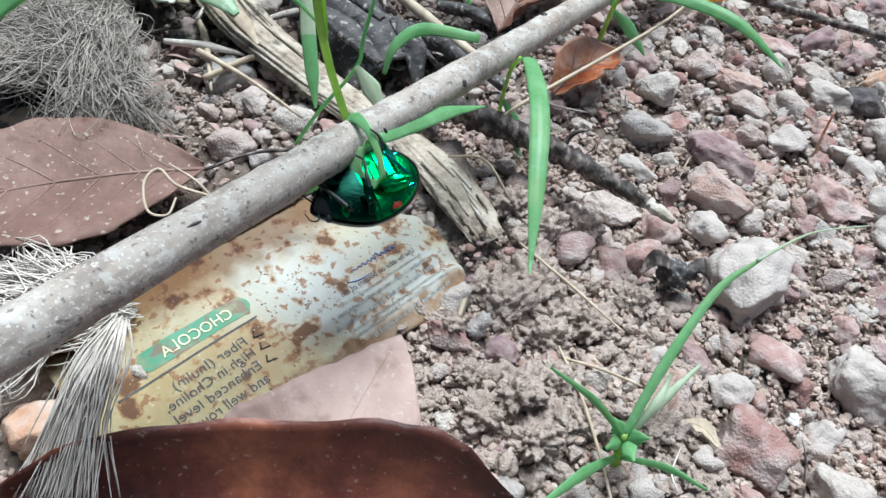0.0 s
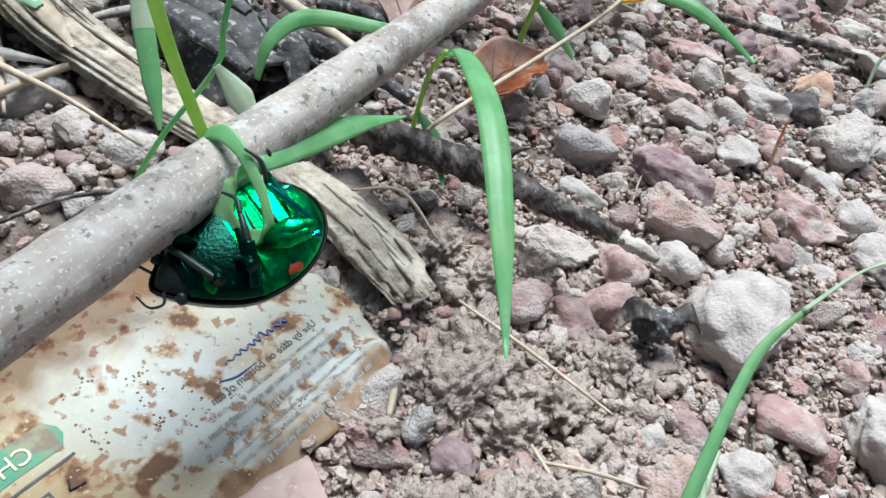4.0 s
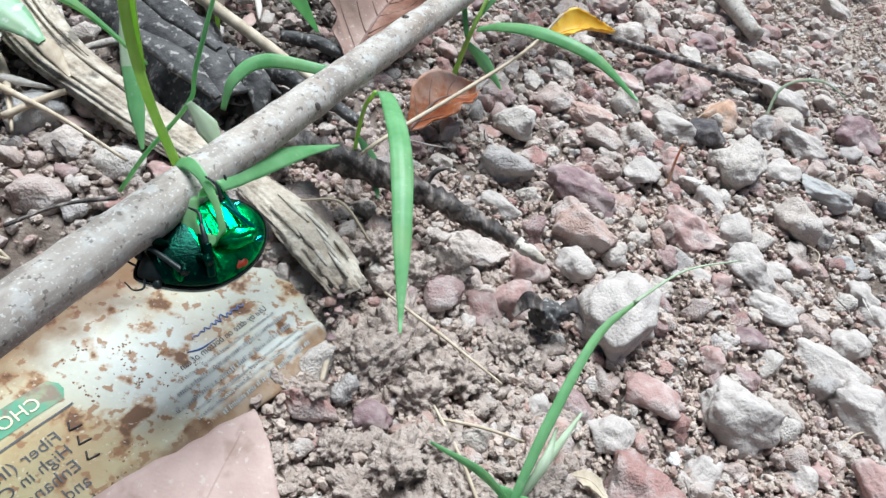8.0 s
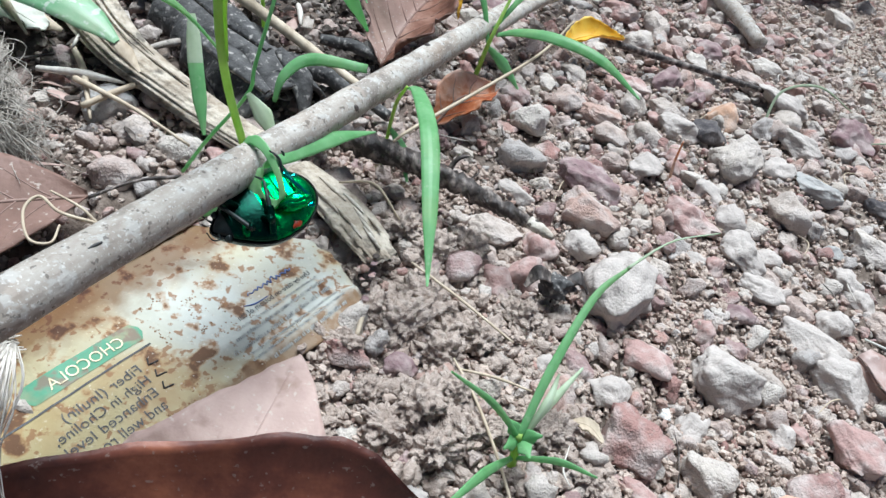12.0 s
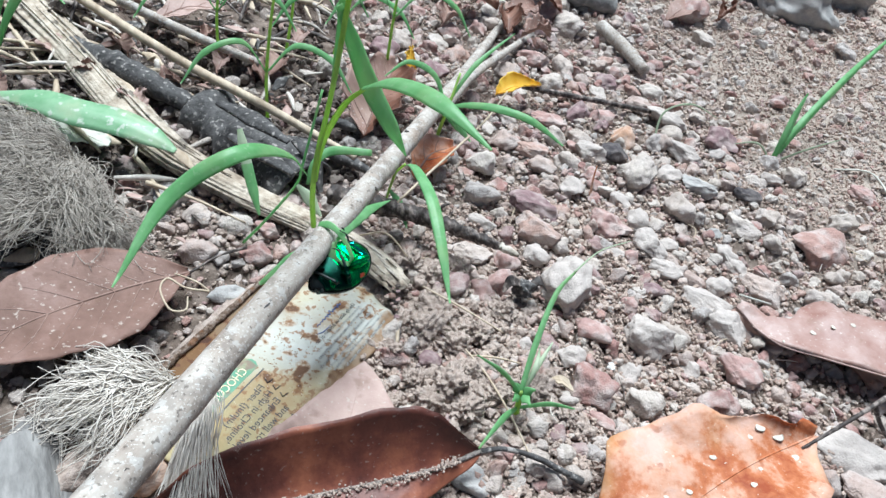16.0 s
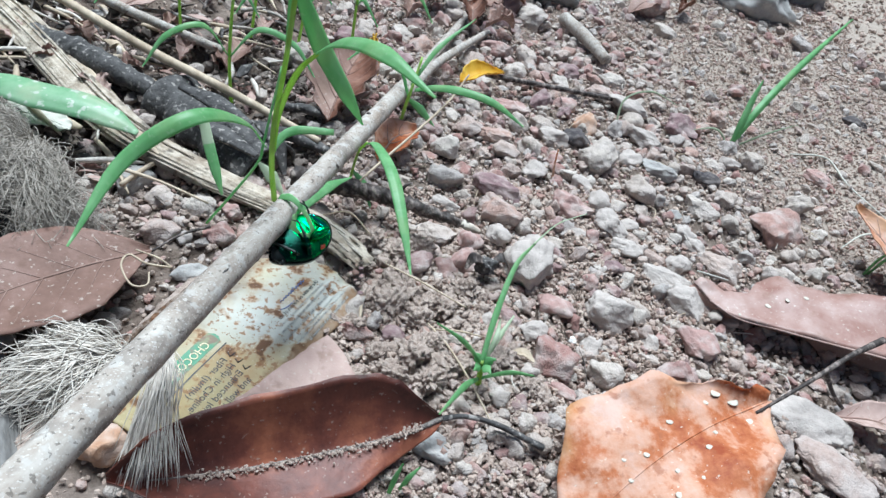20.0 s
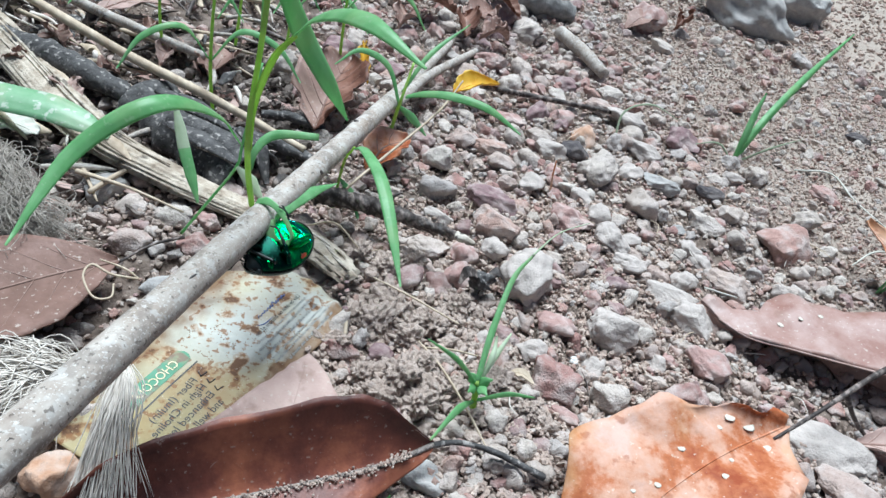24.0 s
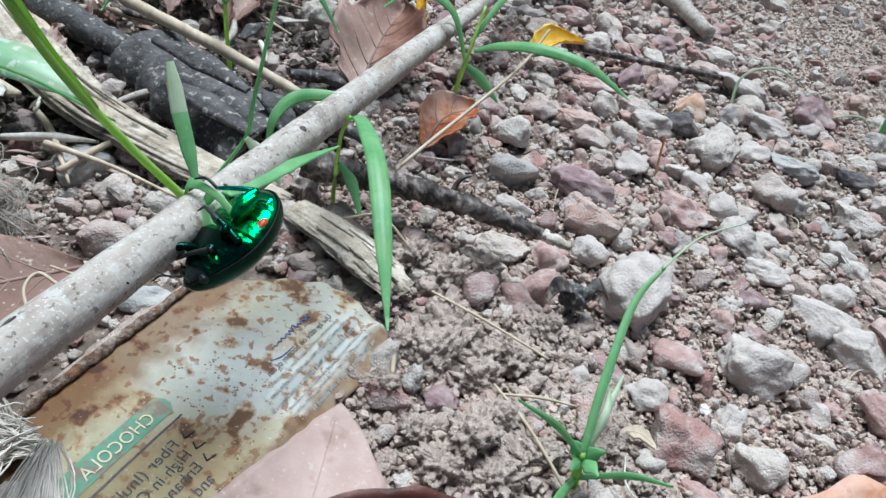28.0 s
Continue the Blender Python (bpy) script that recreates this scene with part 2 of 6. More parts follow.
M_ORLEAF = mat("dead_leaf_orange", [(0.36, (0.30, 0.065, 0.022)), (0.44, (0.47, 0.16, 0.065)), (0.50, (0.60, 0.33, 0.22)), (0.62, (0.66, 0.46, 0.38))], 50, 0.6, 7, 0.6, 600, 0.0004, spec=0.25,
               spots=[(38, 0.53, 0.66, (0.58, 0.33, 0.15), 0.7), (900, 0.66, 0.70, (0.72, 0.66, 0.55), 0.6), (90, 0.66, 0.72, (0.10, 0.07, 0.04), 0.5), (230, 0.60, 0.66, (0.34, 0.11, 0.045), 0.6)], trans=0.15)
M_YELLOW = mat("yellow_leaf", [(0.35, (0.75, 0.42, 0.02)), (0.7, (0.85, 0.62, 0.10))], 150, 0.5, 5, 0.3, 900, 0.0002, spots=[(200, 0.6, 0.7, (0.4, 0.2, 0.05), 0.6)], trans=0.3)
M_WOOD = mat("split_dry_wood", [(0.28, (0.16, 0.12, 0.09)), (0.42, (0.48, 0.43, 0.37)), (0.62, (0.72, 0.68, 0.62))], 260, 0.85, 7, 0.9, 900, 0.0006, spec=0.2, spots=[(55, 0.55, 0.66, (0.20, 0.15, 0.11), 0.6), (140, 0.62, 0.68, (0.05, 0.045, 0.04), 0.7)], random_mix=[(0.92, 0.89, 0.84), (0.82, 0.78, 0.72), (0.95, 0.93, 0.89), (0.78, 0.73, 0.66), (0.88, 0.84, 0.78)])
M_CHAR = mat("charred_bark", [(0.3, (0.014, 0.013, 0.013)), (0.7, (0.12, 0.115, 0.112))], 220, 0.75, 7, 0.9, 600, 0.0006, spec=0.4,
             spots=[(700, 0.57, 0.66, (0.42, 0.39, 0.36), 0.7)])
M_TWIG = mat("dark_twig_bark", [(0.3, (0.014, 0.011, 0.010)), (0.5, (0.055, 0.043, 0.038)), (0.64, (0.30, 0.25, 0.22))], 420, 0.6, 8, 1.0, 800, 0.0006, stretch=(1, 0.4, 1), spec=0.4)
M_STRAW = mat("dry_straw", [(0.3, (0.38, 0.29, 0.20)), (0.7, (0.68, 0.58, 0.44))], 300, 0.65, 4, 0.4, 1500, 0.0002, stretch=(1, 0.2, 1), trans=0.1)
M_MATTED = mat("matted_grey_fibre", [(0.3, (0.20, 0.175, 0.145)), (0.7, (0.52, 0.47, 0.41))], 150, 0.75, 4, 0.2, 1500, 0.0001)
M_FIBRE = mat("dry_fibre", [(0.3, (0.46, 0.41, 0.355)), (0.7, (0.76, 0.71, 0.64))], 400, 0.7, 4, 0.2, 1500, 0.0001)


# ---------------------------------------------------------------- builders
def part(name, bm, material, parent=None, label="", smooth=True):
    """One bmesh as one mesh object under a thing or a part."""
    me = bpy.data.meshes.new(name)
    bm.normal_update()
    bm.to_mesh(me)
    bm.free()
    for p in me.polygons:
        p.use_smooth = smooth
    me.materials.append(material)
    ob = new(name, me)
    if parent:
        ob.parent = parent
    if label:
        ob["label"] = label
    return ob


def thing(name, label, category, loc=(0, 0, 0), group="", kind=""):
    ob = new(name)
    ob.location = loc
    ob.empty_display_size = 0.005
    return tagged(ob, label, category, group, kind)


def spline(pts, n):
    """n points along a smooth line through pts."""
    pts = [Vector(p) for p in pts]
    if len(pts) == 2:
        return [pts[0].lerp(pts[1], i / (n - 1)) for i in range(n)]
    ext = [pts[0] * 2 - pts[1], *pts, pts[-1] * 2 - pts[-2]]
    out = []
    for i in range(n):
        u = i / (n - 1) * (len(pts) - 1)
        k = min(int(u), len(pts) - 2)
        f = u - k
        a, b, c, d = ext[k:k + 4]
        out.append(0.5 * ((2 * b) + (c - a) * f + (2 * a - 5 * b + 4 * c - d) * f * f + (3 * b - a - 3 * c + d) * f ** 3))
    return out


def lerp_list(v, u):
    k = min(int(u * (len(v) - 1)), len(v) - 2)
    f = u * (len(v) - 1) - k
    return v[k] * (1 - f) + v[k + 1] * f


def tube(pts, radii, n=24, seg=10, rough=0.0, rscale=300.0, bm=None, seed=0.0):
    """A round rod along pts; rough: relief as a share of its radius."""
    bm = bm or bmesh.new()
    line = spline(pts, n)
    rings, side = [], None
    for i, p in enumerate(line):
        d = (line[min(i + 1, n - 1)] - line[max(i - 1, 0)]).normalized()
        if side is None:
            side = d.orthogonal().normalized()
        side = (side - d * side.dot(d)).normalized()
        up = d.cross(side)
        r = lerp_list(list(radii), i / (n - 1))
        ring = []
        for k in range(seg):
            a = 2 * math.pi * k / seg
            o = side * math.cos(a) + up * math.sin(a)
            w = 1 + (rough * noise.noise((p + o * r) * rscale + Vector((seed, 0, 0))) if rough else 0)
            ring.append(bm.verts.new(p + o * r * w))
        rings.append(ring)
    for a, b in zip(rings, rings[1:]):
        for k in range(seg):
            bm.faces.new((a[k], a[(k + 1) % seg], b[(k + 1) % seg], b[k]))
    bm.faces.new(list(reversed(rings[0])))
    bm.faces.new(rings[-1])
    return bm


def blade(pts, widths, side, fold=0.25, thick=0.00022, n=28, m=6, twist=0.0, bm=None, caps=True):
    """A grass blade: a folded ribbon with thickness. side: the way across its base."""
    bm = bm or bmesh.new()
    line = spline(pts, n)
    side = Vector(side).normalized()
    rows = []
    for i, p in enumerate(line):
        d = (line[min(i + 1, n - 1)] - line[max(i - 1, 0)]).normalized()
        s = (side - d * side.dot(d)).normalized()
        up = s.cross(d).normalized()
        if twist:
            q = Matrix.Rotation(twist * i / (n - 1), 3, d)
            s, up = q @ s, q @ up
        w = lerp_list(list(widths), i / (n - 1)) / 2
        row = []
        for k in range(m + 1):
            v = 2 * k / m - 1
            row.append((bm.verts.new(p + s * w * v + up * (abs(v) * fold * w + thick / 2)), bm.verts.new(p + s * w * v + up * (abs(v) * fold * w - thick / 2))))
        rows.append(row)
    for a, b in zip(rows, rows[1:]):
        for k in range(m):
            bm.faces.new((a[k][0], a[k + 1][0], b[k + 1][0], b[k][0]))
            bm.faces.new((a[k + 1][1], a[k][1], b[k][1], b[k + 1][1]))
        for k in (0, m):
            bm.faces.new((a[k][0], b[k][0], b[k][1], a[k][1]) if k == 0 else (b[k][0], a[k][0], a[k][1], b[k][1]))
    for r in (rows[0], rows[-1]) if caps else ():
        for k in range(m):
            bm.faces.new((r[k][0], r[k][1], r[k + 1][1], r[k + 1][0]))
    return bm


def leaf_sheet(mid, left, right, lift_l, lift_r, thick=0.0004, n=40, m=9, wave=0.0006, seed=0, top=None):
    """A broad leaf: mid is its midrib, left and right its half widths from base to tip, lift_l and lift_r how far the edges rise."""
    bm = bmesh.new()
    line = spline(mid, n)
    rows = []
    for i, p in enumerate(line):
        u = i / (n - 1)
        d = (line[min(i + 1, n - 1)] - line[max(i - 1, 0)]).normalized()
        s = Vector((-d.y, d.x, 0)).normalized()
        row = []
        for k in range(-m, m + 1):
            v = k / m
            w = lerp_list(list(left if v < 0 else right), u)
            l = lerp_list(list(lift_l if v < 0 else lift_r), u)
            a = abs(v)
            # the edge bends over as it rises
            ang = math.atan2(l, max(w, 1e-5)) * 0.6
            q = p + s * (-1 if v < 0 else 1) * w * a * math.cos(ang * a) + Vector((0, 0, l * a ** 1.5))
            jag = noise.noise(Vector((u * 9, seed * 3.1 + (v > 0) * 7, 0))) * wave * 1.5
            q += s * (-1 if v < 0 else 1) * jag * a ** 6
            q.z += wave * noise.noise(Vector((q.x * 90, q.y * 90, seed * 2.7))) * (0.4 + a) + wave * 0.35 * abs(math.sin((u * 9 - a * 1.3) * math.pi)) * a
            row.append((bm.verts.new(q + Vector((0, 0, thick / 2))), bm.verts.new(q - Vector((0, 0, thick / 2)))))
        rows.append(row)
    k2 = 2 * m
    for a, b in zip(rows, rows[1:]):
        for k in range(k2):
            bm.faces.new((a[k][0], a[k + 1][0], b[k + 1][0], b[k][0]))
            bm.faces.new((a[k + 1][1], a[k][1], b[k][1], b[k + 1][1]))
        bm.faces.new((a[0][0], b[0][0], b[0][1], a[0][1]))
        bm.faces.new((b[k2][0], a[k2][0], a[k2][1], b[k2][1]))
    for r in (rows[0], rows[-1]):
        for k in range(k2):
            bm.faces.new((r[k][0], r[k][1], r[k + 1][1], r[k + 1][0]))
    bmesh.ops.recalc_face_normals(bm, faces=bm.faces)
    return bm, [[v[0].co.copy() for v in row] for row in rows]


def rock_data(size, seed, lumps=0.28, cuts=5, sub=3, fine=0.05, crust=0.0):
    """Vertices and faces of one worn stone, its middle at the origin."""
    rnd = random.Random(seed)
    bm = bmesh.new()
    bmesh.ops.create_icosphere(bm, subdivisions=sub, radius=1.0)
    planes = [(Vector((rnd.gauss(0, 1), rnd.gauss(0, 1), rnd.gauss(0, 1))).normalized(), rnd.uniform(0.55, 0.9)) for _ in range(cuts)]
    o = Vector((rnd.uniform(-50, 50), rnd.uniform(-50, 50), rnd.uniform(-50, 50)))
    for v in bm.verts:
        p = v.co.copy()
        for nrm, d in planes:
            over = p.dot(nrm) - d
            if over > 0:
                p -= nrm * over * 0.92
        p *= 1 + lumps * noise.noise(p * 1.1 + o) + fine * noise.noise(p * 4.5 + o) + fine * 0.5 * noise.noise(p * 9 + o)
        p *= 1 + lumps * 0.45 * noise.noise(p * 2.4 - o)
        if crust:
            p *= 1 + crust * (0.45 - noise.voronoi(p * 3.2 + o)[0][0]) + crust * 0.5 * (0.45 - noise.voronoi(p * 7 + o)[0][0])
        v.co = Vector((p.x * size[0], p.y * size[1], p.z * size[2]))
    return bm


# ---------------------------------------------------------------- ground
def ground_z(x, y):
    p = Vector((x, y, 0))
    near = math.exp(-((x - 0.06) ** 2 + (y - 0.1) ** 2) / 0.35)
    z = 0.0035 * noise.noise(p * 18) + 0.0022 * noise.noise(p * 55 + Vector((3, 1, 0)))
    z += 0.0016 * noise.noise(p * 150 + Vector((0, 7, 0))) + 0.0009 * noise.noise(p * 420)
    return z * near - 0.0015 + 0.06 * (1 - near) * noise.noise(p * 0.6)


def graded(a, b, step, far, grow=1.16):
    v = list(np.arange(a, b, step))
    d, lo, hi = step, v[0], v[-1]
    left, right = [], []
    while lo > -far:
        d *= grow
        lo, hi = lo - d, hi + d
        left.append(lo)
        right.append(hi)
    return left[::-1] + v + right


def build_ground():
    xs, ys = graded(-0.11, 0.30, 0.0016, 60.0), graded(-0.0, 0.36, 0.0016, 60.0)
    nx = len(xs)
    verts = [(x, y, ground_z(x, y)) for y in ys for x in xs]
    faces = [(j * nx + i, j * nx + i + 1, (j + 1) * nx + i + 1, (j + 1) * nx + i) for j in range(len(ys) - 1) for i in range(nx - 1)]
    me = bpy.data.meshes.new("ground")
    me.from_pydata(verts, [], faces)
    me.polygons.foreach_set("use_smooth", [True] * len(faces))
    me.materials.append(M_SOIL)
    return tagged(new("ground", me), "dry pinkish brown earth strewn with gravel", "ground", kind="structure")


ground = build_ground()


# ---------------------------------------------------------------- stones
def lay_stone(name, x, y, size, material, label, seed, rz=0.0, sink=0.35, category="stone", group="", z=None, cuts=9, lumps=0.38, sub=4, fine=0.085, crust=0.055):
    ob = part(name, rock_data(size, seed, lumps, cuts, sub, fine, crust), material)
    ob.location = (x, y, (ground_z(x, y) if z is None else z) + size[2] * (1 - 2 * sink))
    ob.rotation_euler = (0.15 * math.sin(seed), 0.15 * math.cos(seed * 1.7), radians(rz))
    return tagged(ob, label, category, group)


def in_litter(x, y):
    """The bed of dead stalks and bark behind the stick."""
    return y > 0.150 and x < -0.012 + (y - 0.16) * 0.42


KEPT = []      # places and radii that loose gravel keeps clear of


def bed(kind, total, lo, hi, power, protos, rnd, V, Fc, base, clear=0.55, area=(-0.10, 0.36, 0.0, 0.38), lift=0.0, ride=(0.0, 0.5), off=0.0):
    cells = {}

    def note(a, b, c):
        for i in range(int((a - c) / 0.008) - 1, int((a + c) / 0.008) + 2):
            for j in range(int((b - c) / 0.008) - 1, int((b + c) / 0.008) + 2):
                cells.setdefault((i, j), []).append((a, b, c))

    for k in KEPT:
        note(*k)
    for _ in range(total):
        x, y = rnd.uniform(*area[:2]), rnd.uniform(*area[2:])
        dens = 1.0
        if x < -0.012 and y < 0.13:
            dens = 0.45
        if in_litter(x, y):
            dens = 0.25
        if x > 0.17 + 0.25 * max(0, y - 0.12):
            dens = 0.3
        if kind == "mid" and 0.0 < x < 0.05 and 0.05 < y < 0.1:
            dens *= 0.7
        if kind == "small" and dens == 0.3:
            dens = 0.75
        if rnd.random() > dens:
            continue
        r = lo * (hi / lo) ** (rnd.random() ** power)
        if -0.0005 < (x + 0.0236) * 0.7387 - (y - 0.077) * 0.674 + 0.0165 < 0.0320 and -0.036 < -(x + 0.0236) * 0.674 - (y - 0.077) * 0.7387 < 0.012:
            continue
        if kind == "mid":
            if any((x - a) ** 2 + (y - b) ** 2 < (clear * (c + r)) ** 2 for a, b, c in cells.get((int(x / 0.008), int(y / 0.008)), ())):
                continue
            KEPT.append((x, y, r))
            note(x, y, r)
        if off and any((x - a) ** 2 + (y - b) ** 2 < (off * c) ** 2 for a, b, c in cells.get((int(x / 0.008), int(y / 0.008)), ())):
            continue
        pv, pf = rnd.choice(protos)
        q = np.array(Euler((rnd.uniform(-0.6, 0.6), rnd.uniform(-0.6, 0.6), rnd.uniform(0, 6.3))).to_matrix())
        V.append(pv * r @ q.T + (x, y, ground_z(x, y) + r * rnd.uniform(*ride) + lift * rnd.random() ** 2))
        Fc.append(pf + base)
        base += len(pv)
    return base


def mesh_of(name, V, Fc, material, smooth):
    me = bpy.data.meshes.new(name)
    me.from_pydata(np.concatenate(V).tolist(), [], np.concatenate(Fc).tolist())
    me.polygons.foreach_set("use_smooth", [smooth] * len(me.polygons))
    me.materials.append(material)
    return new(name, me)


def proto(count, seed, sub, lumps, cuts, fine):
    rnd, out = random.Random(seed), []
    for k in range(count):
        bm = rock_data((1, rnd.uniform(0.65, 0.95), rnd.uniform(0.55, 0.85)), seed + k, lumps, cuts, sub, fine)
        out.append((np.array([v.co[:] for v in bm.verts]), np.array([[v.index for v in f.verts] for f in bm.faces])))
        bm.free()
    return out


def scatter():
    rnd = random.Random(5)
    V, Fc = [], []
    bed("mid", 11000, 0.0010, 0.0040, 1.7, proto(36, 100, 3, 0.48, 11, 0.16), rnd, V, Fc, 0, area=(-0.10, 0.20, 0.0, 0.20), ride=(0.0, 0.55))
    tagged(mesh_of("gravel", V, Fc, M_GRAVEL, True), "loose dusty pinkish gravel covering the ground", "gravel", kind="stuff")
    V, Fc = [], []
    bed("mid", 13000, 0.0012, 0.0044, 1.6, proto(30, 150, 2, 0.44, 8, 0.12), rnd, V, Fc, 0, area=(-0.10, 0.36, 0.20, 0.40), ride=(0.0, 0.55))
    bed("mid", 5000, 0.0012, 0.0036, 2.2, proto(30, 180, 2, 0.40, 7, 0.10), rnd, V, Fc, sum(len(v) for v in V), area=(0.20, 0.36, 0.0, 0.20), ride=(0.0, 0.5))
    tagged(mesh_of("gravel", V, Fc, M_GRAVEL, False), "coarse broken gravel thinning out on bare earth", "gravel", kind="stuff")
    V, Fc = [], []
    crumbs = proto(18, 260, 2, 0.6, 2, 0.45)
    bed("small", 12000, 0.0003, 0.0012, 1.4, crumbs, rnd, V, Fc, 0, area=(0.0, 0.13, 0.03, 0.14), lift=0.0016, ride=(-0.1, 0.6))
    grit = proto(16, 200, 1, 0.4, 3, 0.1)
    bed("small", 78000, 0.00028, 0.0012, 1.4, grit, rnd, V, Fc, sum(len(v) for v in V), lift=0.0014, ride=(-0.1, 0.6))
    bed("small", 9000, 0.0008, 0.0034, 1.6, grit, rnd, V, Fc, sum(len(v) for v in V), area=(0.30, 0.90, 0.38, 0.95))
    bed("small", 26000, 0.0006, 0.0026, 1.8, grit, rnd, V, Fc, sum(len(v) for v in V), area=(0.34, 0.80, 0.05, 0.38))
    bed("small", 34000, 0.0003, 0.0010, 1.4, grit, rnd, V, Fc, sum(len(v) for v in V), area=(0.16, 0.36, 0.08, 0.36), lift=0.0004)
    tagged(mesh_of("soil_crumbs", V, Fc, M_CRUMB, False), "fine grey-brown soil crumbs between the stones", "soil", kind="stuff")
    V, Fc = [], []
    lumps = proto(20, 290, 3, 0.6, 1, 0.32)
    bed("small", 3600, 0.0005, 0.0021, 1.5, lumps, rnd, V, Fc, 0, area=(0.004, 0.058, 0.045, 0.118), lift=0.0018, off=0.95)
    bed("small", 1500, 0.0005, 0.0017, 1.5, lumps, rnd, V, Fc, sum(len(v) for v in V), area=(-0.075, 0.004, 0.110, 0.155), lift=0.0020, off=0.95)
    tagged(mesh_of("soil_lumps", V, Fc, M_CLOD, True), "crumbly lumps of loose soil beside the can", "soil", kind="stuff")


STONE_LOOKS = {
    "pale": (M_PALE, "pale blunt stone in the gravel"),
    "red": (M_RED, "dusty brick-red stone in the gravel"),
    "pebble": (M_PEBBLE, "dusty pinkish stone lying in loose gravel"),
    "purple": (M_PURPLE, "dusky purple stone in loose soil"),
    "grey": (M_GREY, "grey stone half sunk in the soil"),
    "dark": (M_DARK, "dark rounded stone among gravel"),
    "orange": (M_ORANGE, "flat rusty orange stone sunk in soil"),
    "white": (M_WHITE, "small round white pebble"),
}
# x, y, three half sizes and turn of the stones that stand out, from the can outwards
STONES_A = [
    (0.0210, 0.0440, 0.0051, 0.0038, 0.0029, -36, "grey"),
    (0.0280, 0.0460, 0.0029, 0.0028, 0.0022, -39, "pebble"),
    (0.0560, 0.0470, 0.0031, 0.0027, 0.0021, -49, "pebble"),
    (0.0820, 0.0480, 0.0017, 0.0015, 0.0012, -56, "pebble"),
    (0.0620, 0.0570, 0.0048, 0.0024, 0.0019, -48, "red"),
    (0.0780, 0.0610, 0.0060, 0.0050, 0.0039, -51, "pebble"),
    (0.1120, 0.0650, 0.0073, 0.0059, 0.0046, -57, "red"),
    (0.0980, 0.0700, 0.0033, 0.0031, 0.0025, -53, "pale"),
    (0.1030, 0.0710, 0.0026, 0.0024, 0.0018, -54, "red"),
    (0.0790, 0.0720, 0.0032, 0.0041, 0.0025, -48, "pale"),
    (0.0730, 0.0740, 0.0017, 0.0018, 0.0014, -46, "white"),
    (0.0620, 0.0780, 0.0045, 0.0044, 0.0034, -41, "pale"),
    (0.0190, 0.0780, 0.0039, 0.0032, 0.0025, -25, "purple"),
]
STONES_B = [
    (0.0090, 0.0800, 0.0050, 0.0030, 0.0024, -20, "pebble"),
    (0.0890, 0.0820, 0.0075, 0.0076, 0.0059, -47, "pale"),
    (0.1190, 0.0830, 0.0073, 0.0069, 0.0054, -53, "pale"),
    (0.0490, 0.0830, 0.0025, 0.0028, 0.0020, -36, "pale"),
    (0.1020, 0.0840, 0.0065, 0.0037, 0.0029, -49, "pebble"),
    (0.0570, 0.0840, 0.0038, 0.0035, 0.0027, -38, "pebble"),
    (0.0720, 0.0850, 0.0061, 0.0043, 0.0033, -42, "red"),
    (0.1180, 0.0940, 0.0088, 0.0060, 0.0040, -50, "pale"),
    (0.0880, 0.0940, 0.0032, 0.0032, 0.0025, -44, "red"),
    (0.1430, 0.0980, 0.0085, 0.0055, 0.0043, -54, "pebble"),
    (0.0980, 0.1000, 0.0042, 0.0026, 0.0021, -45, "purple"),
    (0.0410, 0.1020, 0.0049, 0.0047, 0.0036, -29, "red"),
    (0.1270, 0.1020, 0.0045, 0.0053, 0.0035, -50, "pale"),
]
STONES_C = [
    (-0.0310, 0.1040, 0.0050, 0.0029, 0.0023, 0, "grey"),
    (0.0330, 0.1050, 0.0045, 0.0050, 0.0035, -26, "pebble"),
    (0.1190, 0.1050, 0.0045, 0.0031, 0.0024, -48, "pebble"),
    (0.0220, 0.1090, 0.0037, 0.0031, 0.0024, -22, "pebble"),
    (0.1070, 0.1090, 0.0066, 0.0043, 0.0034, -45, "pale"),
    (0.1390, 0.1100, 0.0052, 0.0039, 0.0030, -51, "pale"),
    (0.0400, 0.1110, 0.0048, 0.0033, 0.0025, -28, "pebble"),
    (0.0970, 0.1130, 0.0026, 0.0034, 0.0020, -42, "red"),
    (0.0520, 0.1140, 0.0052, 0.0045, 0.0035, -31, "red"),
    (0.1140, 0.1140, 0.0034, 0.0026, 0.0020, -45, "pebble"),
    (0.0630, 0.1150, 0.0041, 0.0051, 0.0032, -34, "pale"),
    (0.1370, 0.1150, 0.0043, 0.0050, 0.0034, -49, "pale"),
    (0.0930, 0.1160, 0.0032, 0.0025, 0.0019, -41, "pale"),
]
